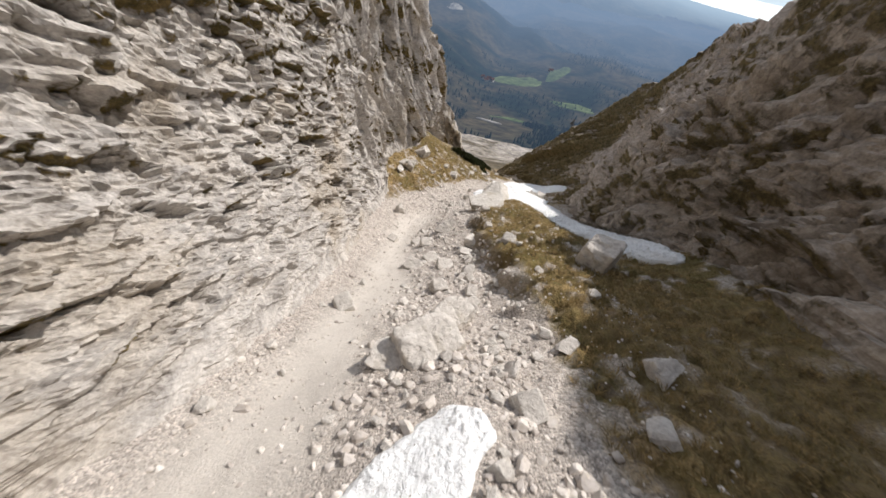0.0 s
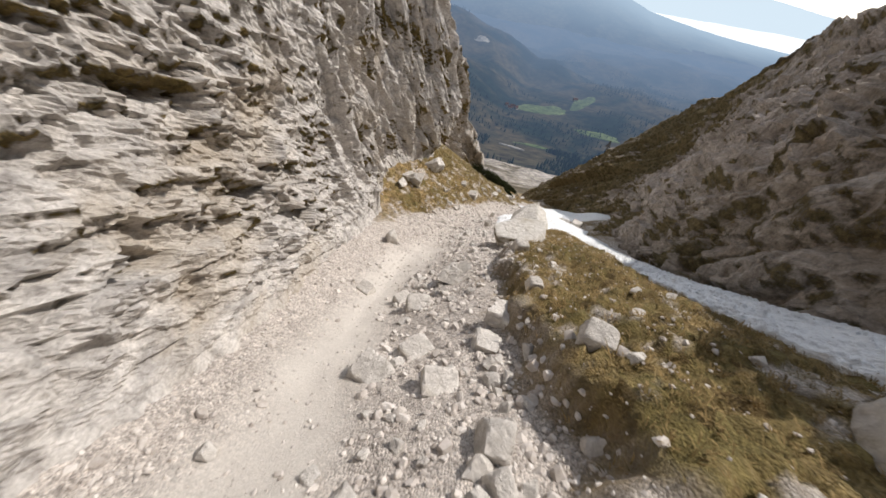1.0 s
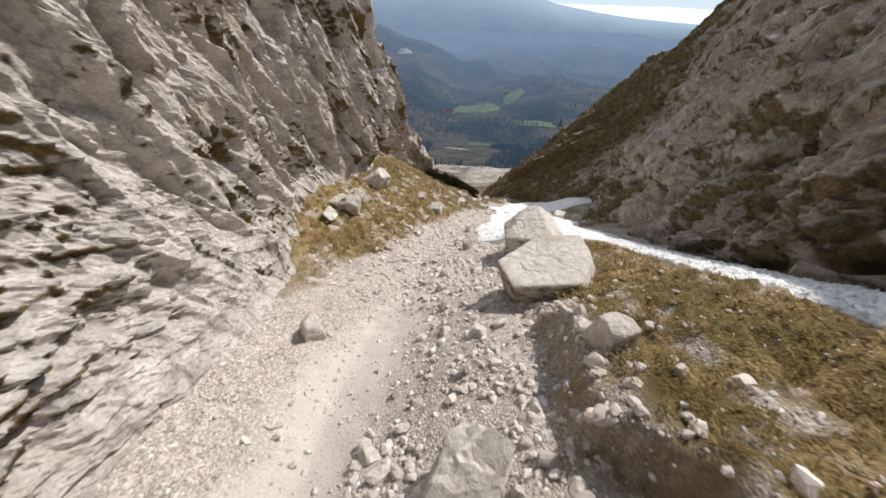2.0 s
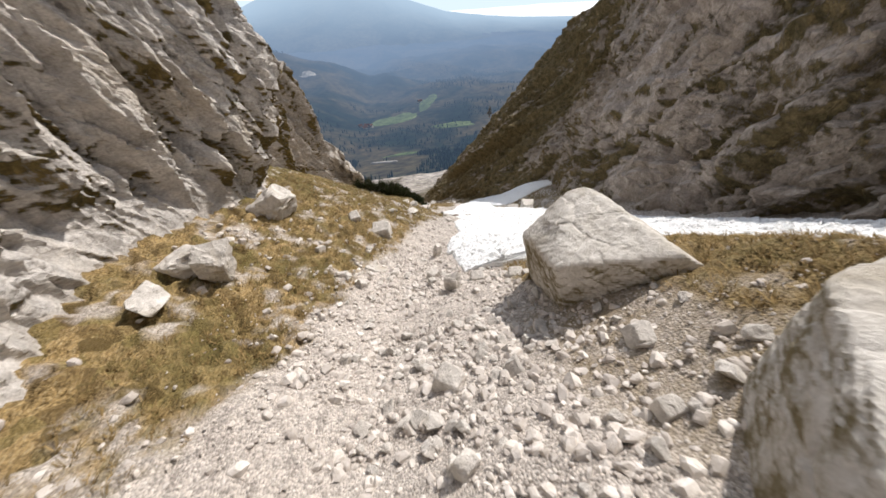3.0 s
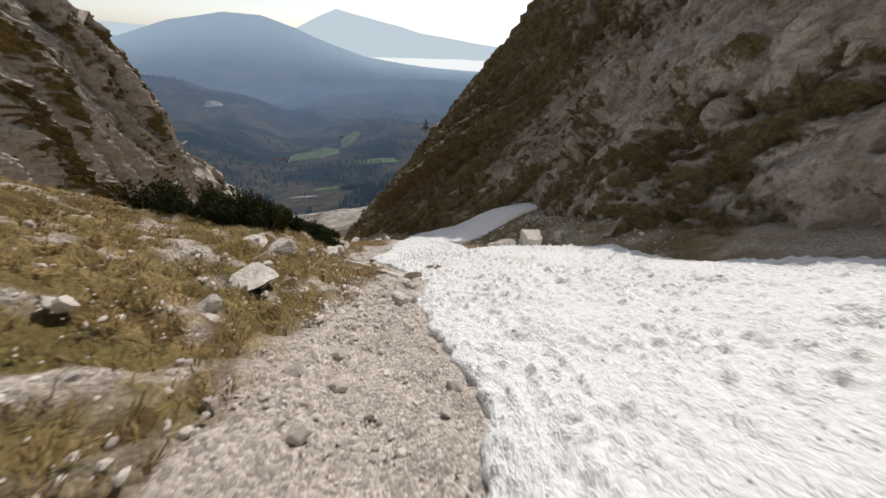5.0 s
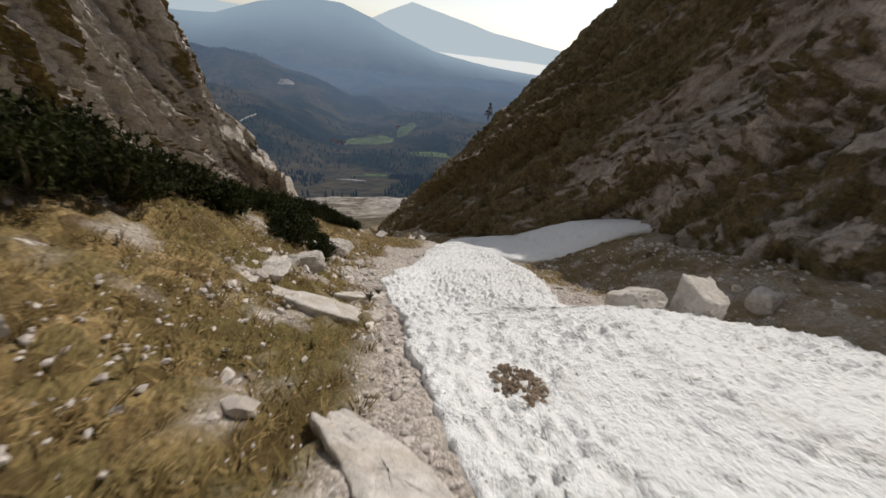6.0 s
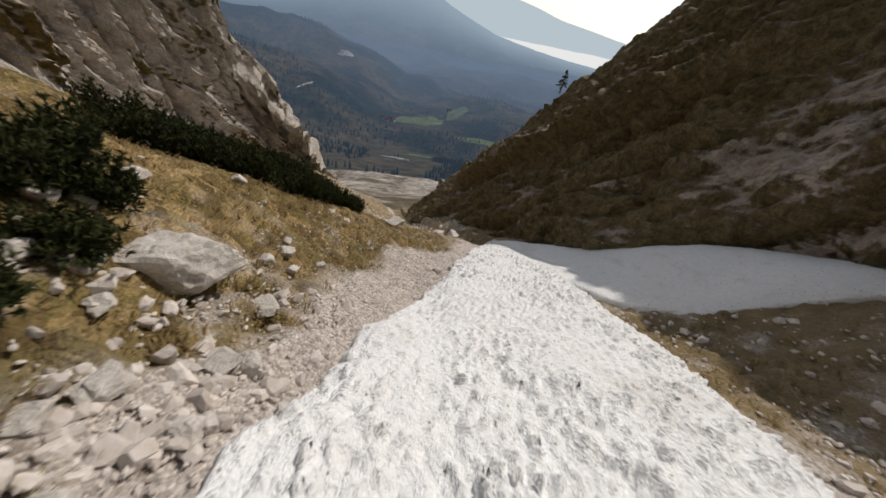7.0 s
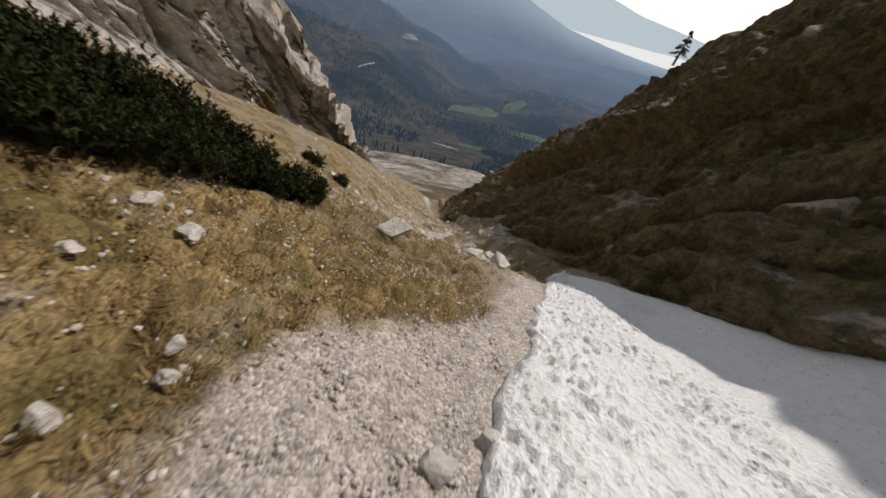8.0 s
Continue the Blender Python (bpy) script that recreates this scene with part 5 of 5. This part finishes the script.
# a belt of shrubs, four deep, slanting down the slope
EDGE = line((0, -5.2, 86.2), (1, -2.6, 86.9), (2, 0.0, 87.2), (3, 2.2, 87.7), (4, 3.9, 88.6), (5, 4.6, 90.2), (6, 5.4, 92.0), (7, 6.4, 94.0))
for row, count in enumerate((15, 13, 10, 6)):
    for i in range(count):
        f = 7.0 * i / (14 if row < 2 else 13)
        f = min(f + 0.25 * row, 7.0) if row < 3 else f
        bx_, by_ = float(np.interp(f, EDGE[0], EDGE[1])), float(np.interp(f, EDGE[0], EDGE[2]))
        if bx_ < -1.6 - 0.3 * row:
            continue
        wide = 1.35 - 0.06 * f + 0.1 * row
        PINES.append((bx_ - 0.15 - 1.35 * row * (0.35 + 0.65 * f / 7), by_ + 0.05 + 1.45 * row, wide, (1.1 - 0.03 * row) * wide, 100 + row * 20 + i))
for p in PINES:
    dwarf_pine(*p)


# ---- a lone larch on the ridge and a bleached dead branch ----
def larch(x, y, z, tall, seed):
    rng = np.random.default_rng(seed)
    ob = new("larch")
    ob.location = (x, y, z)
    trunk = np.array([[0, 0, -0.6], [0.05, 0, tall * 0.35], [-0.04, 0.03, tall * 0.7], [0, 0, tall]])
    wood, leaf = [tube(trunk, (0.16, 0.12, 0.07, 0.015), 4)], []
    for i in range(46):
        h = rng.uniform(0.15, 0.97)
        a = rng.uniform(0, 2 * math.pi)
        r = (1.02 - h) * tall * 0.36 * rng.uniform(0.6, 1.15)
        s = np.array([0, 0, h * tall])
        e = s + np.array([math.cos(a) * r, math.sin(a) * r, -0.12 * r])
        wood.append(tube([s, (s + e) / 2 + [0, 0, 0.05 * r], e], (0.035, 0.025, 0.01), 4))
        for t in np.linspace(0.25, 1, 6):
            p = s + (e - s) * t
            leaf.append(brush(rng, p, [math.cos(a) * 0.6, math.sin(a) * 0.6, -0.5], 0.25, 12, 0.16))
    part_mesh("trunk", join(wood), BARK, ob)
    part_mesh("crown", join(leaf), TWIG, ob, "thin brown crown")
    return tagged(ob, "slender half-bare larch standing alone on the ridge", "tree")


def dead_branch(x, y, z, points, label):
    pts = np.array(points, float)
    ob = mesh_from("dead_branch", *tube(pts, np.linspace(0.032, 0.01, len(pts)), 6), PALE_WOOD)
    ob.location = (x, y, z)
    return tagged(ob, label, "branch")


PALE_WOOD = boulder_material("bleached_wood", (0.50, 0.46, 0.40), (0.36, 0.32, 0.27))
dead_branch(-2.4, 70.5, ground_z(-2.4, 70.5) + 0.15, ((0, 0, 0), (0.5, 0.2, 0.25), (0.95, 0.45, 0.3), (1.3, 0.9, 0.75)), "bleached dead pine branch sticking out of shrubs")
dead_branch(0.6, 61.9, ground_z(0.6, 61.9) + 0.08, ((0, 0, 0), (0.4, 0.25, 0.03), (0.8, 0.35, -0.05), (1.2, 0.75, -0.25)), "thin grey fallen branch lying in dry grass")


LARCH_X, LARCH_Y = 35.5, 130.0
larch(LARCH_X, LARCH_Y, float(fall(LARCH_Y)) + 29.0, 3.0, 4)


def bare_shrub(x, y, tall, seed):
    r = np.random.default_rng(seed)
    ob = new("bare_shrub")
    ob.location = (x, y, ground_z(x, y))
    twigs = []
    for _ in range(60):
        a, h = r.uniform(0, 2 * math.pi), tall * r.uniform(0.5, 1)
        e = np.array([math.cos(a) * h * 0.45, math.sin(a) * h * 0.45, h])
        twigs.append(tube([(0, 0, -0.05), e * [0.4, 0.4, 0.55], e], (0.012, 0.008, 0.003), 3))
    part_mesh("twig_bundle", join(twigs), TWIG, ob)
    return tagged(ob, "small leafless grey shrub at the snow's edge", "shrub", "bare shrubs")


for x, y, h, s in ((6.2, 71.6, 0.55, 1), (6.6, 72.6, 0.4, 2), (-0.4, 75.6, 1.1, 3), (-2.6, 71.0, 1.0, 4)):
    bare_shrub(x, y, h, s)


# ---- dry grass ----
def tussock(rng, blades):
    a = rng.uniform(0, 2 * math.pi, blades)
    r = 0.10 * np.sqrt(rng.uniform(0, 1, blades))
    ln = rng.uniform(0.09, 0.22, blades)
    root = np.stack([np.cos(a) * r, np.sin(a) * r, np.zeros(blades) - 0.02], -1)
    lean = rng.uniform(0.35, 1.1, blades)
    out = np.stack([np.cos(a) * lean, np.sin(a) * lean + 0.55, np.full(blades, 0.75)], -1)
    mid = root + out * ln[:, None] * 0.6
    tip = mid + np.stack([np.cos(a) * 0.8, np.sin(a) * 0.8 + 0.5, np.full(blades, -0.35)], -1) * ln[:, None] * 0.5
    side = np.stack([-np.sin(a), np.cos(a), np.zeros(blades)], -1) * 0.010
    v = np.stack([root - side, root + side, mid - side * 0.8, mid + side * 0.8, tip], 1).reshape(-1, 3)
    b = np.arange(blades)[:, None] * 5
    f = np.concatenate([b + [0, 1, 3], b + [0, 3, 2], b + [2, 3, 4]], 1).reshape(-1, 3)
    return v, f


def scatter(shapes, xs, ys, zs, scales, turns, rng, tilt=None, flat=None):
    """Joins many copies of the shapes into one list of vertices and triangles."""
    vs, fs, o = [], [], 0
    pick = rng.integers(0, len(shapes), len(xs))
    for k, (v, f) in enumerate(shapes):
        i = np.where(pick == k)[0]
        if not len(i):
            continue
        c, s = np.cos(turns[i]), np.sin(turns[i])
        q = np.broadcast_to(v, (len(i), *v.shape)).copy()
        if tilt is not None:
            ca, sa = np.cos(tilt[i]), np.sin(tilt[i])
            y = q[..., 1] * ca[:, None] - q[..., 2] * sa[:, None]
            q[..., 2] = q[..., 1] * sa[:, None] + q[..., 2] * ca[:, None]
            q[..., 1] = y
        x = q[..., 0] * c[:, None] - q[..., 1] * s[:, None]
        q[..., 1] = q[..., 0] * s[:, None] + q[..., 1] * c[:, None]
        q[..., 0] = x
        q *= scales[i][:, None, None]
        q += np.stack([xs[i], ys[i], zs[i]], -1)[:, None]
        vs.append(q.reshape(-1, 3))
        fs.append((f[None] + (np.arange(len(i)) * len(v))[:, None, None] + o).reshape(-1, f.shape[1]))
        o += len(i) * len(v)
    return np.vstack(vs), np.vstack(fs)


rng = np.random.default_rng(77)


def candidates(x0, x1, y0, y1, per_m2):
    n = int((x1 - x0) * (y1 - y0) * per_m2)
    return rng.uniform(x0, x1, n), rng.uniform(y0, y1, n)


tufts = [tussock(rng, 11) for _ in range(6)]
lots = [candidates(-10, 13, 34, 72, 20), candidates(-6, 13, 72, 104, 18), candidates(1, 13, -1, 45, 20), candidates(15, 24, 58, 82, 9)]
tx_all, ty_all = np.concatenate([l[0] for l in lots]), np.concatenate([l[1] for l in lots])
gz, dz, ez = zones(tx_all, ty_all)
keep = (gz > 0.25) & (rng.uniform(0, 1, len(gz)) < gz * 0.8) & ~((tx_all < 3) & (ty_all > 86))
sl, sr = np.interp(ty_all, SNOW_LEFT[0], SNOW_LEFT[1]), np.interp(ty_all, SNOW_RIGHT[0], SNOW_RIGHT[1])
keep &= ~((tx_all > sl - 0.1) & (tx_all < sr) & (ty_all > 12))
tx_all, ty_all = tx_all[keep], ty_all[keep]
n = len(tx_all)
tv, tf = scatter(tufts, tx_all, ty_all, height(tx_all, ty_all), rng.uniform(0.6, 1.35, n), rng.normal(0, 0.6, n), rng)
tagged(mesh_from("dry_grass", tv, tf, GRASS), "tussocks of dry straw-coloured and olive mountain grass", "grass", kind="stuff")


# ---- loose stones ----
def stone_shape(level, seed):
    r = np.random.default_rng(seed)
    v = rock_shape(level, (1.0, r.uniform(0.6, 0.95), r.uniform(0.4, 0.8)), seed, 7, 0, 0)
    return v, ICO[level][1]


def rubble(x, y):
    """The band of coarse rubble that runs down the middle of the gully."""
    a, _ = soft_line(TROUGH, y)
    b, _ = soft_line(SCREE_RIGHT, y)
    band = smooth(0.2, 1.6, x - a - 0.6) * smooth(2.2, 0.6, x - b)
    low = smooth(-5.5, -3.5, x) * smooth(4.5, 2.5, x) * smooth(29, 34, y)
    return np.maximum(band * smooth(36, 30, y), low * smooth(50, 45, y))


def scree_density(x, y):
    g, d, e = zones(x, y)
    p = np.stack([x, y, x * 0], -1)
    heap = smooth(-0.25, 0.35, fbm(p / 2.6, 3, 0.5, 611))
    return np.clip((1 - 0.8 * g) * (1 - 0.75 * d) * (0.3 + 0.7 * heap), 0.02, 1)


def off_snow(x, y):
    a, b = np.interp(y, SNOW_LEFT[0], SNOW_LEFT[1]), np.interp(y, SNOW_RIGHT[0], SNOW_RIGHT[1])
    c, d = np.interp(y, SCRAP_LEFT[0], SCRAP_LEFT[1]), np.interp(y, SCRAP_RIGHT[0], SCRAP_RIGHT[1])
    return ~(((x > a - 0.05) & (x < b) & (y > 12)) | ((x > c) & (x < d) & (y < 2.9)))


def strew(x0, x1, y0, y1, per_m2, smin, smax, power):
    x, y = candidates(x0, x1, y0, y1, per_m2)
    k = (rng.uniform(0, 1, len(x)) < scree_density(x, y)) & off_snow(x, y)
    x, y = x[k], y[k]
    s = smin * (1 - rng.uniform(0, 1, len(x)) * (1 - (smin / smax) ** power)) ** (-1 / power)
    return x, y, s


def heap(x0, x1, y0, y1, per_m2, smin, smax, power):
    x, y, s = strew(x0, x1, y0, y1, per_m2, smin, smax, power)
    k = rng.uniform(0, 1, len(x)) < 0.15 + 0.85 * rubble(x, y)
    return x[k], y[k], s[k]


small = [stone_shape(1, 700 + i) for i in range(10)]
middle = [stone_shape(2, 740 + i) for i in range(10)]
sets = [strew(5, 13, 75, 93, 125, 0.05, 0.14, 2.2), strew(-9, 8, -1, 45, 46, 0.055, 0.22, 2.0), strew(-3, 9, 45, 62, 75, 0.045, 0.2, 2.2), strew(2, 9, 56, 76, 120, 0.045, 0.15, 2.4), strew(-10, 4, 38, 75, 6, 0.07, 0.3, 1.8), strew(0, 9, 72, 97, 9, 0.06, 0.25, 1.8), strew(14, 27, 60, 84, 16, 0.08, 0.3, 2.0)]
mids = [strew(4.2, 7.6, 73.5, 78.2, 16, 0.16, 0.5, 1.7), strew(-14, 4, 97, 138, 0.3, 0.2, 0.8, 1.6), strew(3, 20, 97, 128, 2.5, 0.2, 0.7, 1.7), strew(15, 27, 60, 84, 2.5, 0.2, 0.6, 1.8), strew(1, 8, 79, 90, 0.9, 0.15, 0.4, 1.9), strew(-11, -4, 33, 52, 7, 0.18, 0.6, 1.6), heap(-6, 6, -1, 48, 20, 0.16, 0.5, 1.7), strew(-2, 8, 46, 62, 7, 0.13, 0.42, 1.9), strew(3, 8, 59, 80, 18, 0.12, 0.5, 1.7), strew(-9, 5, 36, 62, 1.5, 0.15, 0.45, 1.8), strew(5, 12, 78, 94, 4, 0.10, 0.22, 2.0), strew(-9, -5, 0, 30, 4, 0.15, 0.45, 1.8)]
for name, forms, groups, label in (("scree", small, sets, "loose pale limestone scree of small sharp stones"), ("rubble", middle, mids, "heaped pale angular limestone rubble")):
    sx, sy, ss = (np.concatenate([q[i] for q in groups]) for i in range(3))
    n = len(sx)
    sv, sf = scatter(forms, sx, sy, height(sx, sy) + 0.06 * ss, ss, rng.uniform(0, 6.28, n), rng, tilt=rng.normal(0, 0.5, n))
    tagged(mesh_from(name, sv, sf, STONES), label, "scree", kind="stuff")

# larger stones, each its own piece of the scree floor
shapes = []
for i in range(12):
    v, f = rock_shape(3, (1.0, 0.8, 0.62), 800 + i, 8, 0, 0.03), ICO[3][1]
    if i % 2:
        v, f = rock_shape(2, (1.0, 0.75, 0.5), 800 + i, 7, 0, 0.02), ICO[2][1]
    o = mesh_from("stone", v, f, BOULDER)
    shapes.append(o.data)
    bpy.data.objects.remove(o)
lots = [heap(-7, 5, -1, 30, 2.4, 0.3, 0.8, 2.2), heap(-6, 5, 30, 46, 2.0, 0.3, 0.75, 2.2), strew(-3, 8, 46, 66, 0.5, 0.2, 0.5, 2.2), strew(2, 9, 66, 90, 0.7, 0.18, 0.45, 2.2)]
bx, by, bs = (np.concatenate([q[i] for q in lots]) for i in range(3))
order = np.argsort(-bs)[:300]
for i in order:
    o = new("stone", shapes[int(rng.integers(0, len(shapes)))])
    o.parent = ground
    o.matrix_local = Matrix.LocRotScale((bx[i], by[i], ground_z(bx[i], by[i]) + 0.16 * bs[i]), Euler((rng.normal() * 0.4, rng.normal() * 0.4, rng.uniform(0, 6.28))), Vector((bs[i], bs[i], bs[i])))
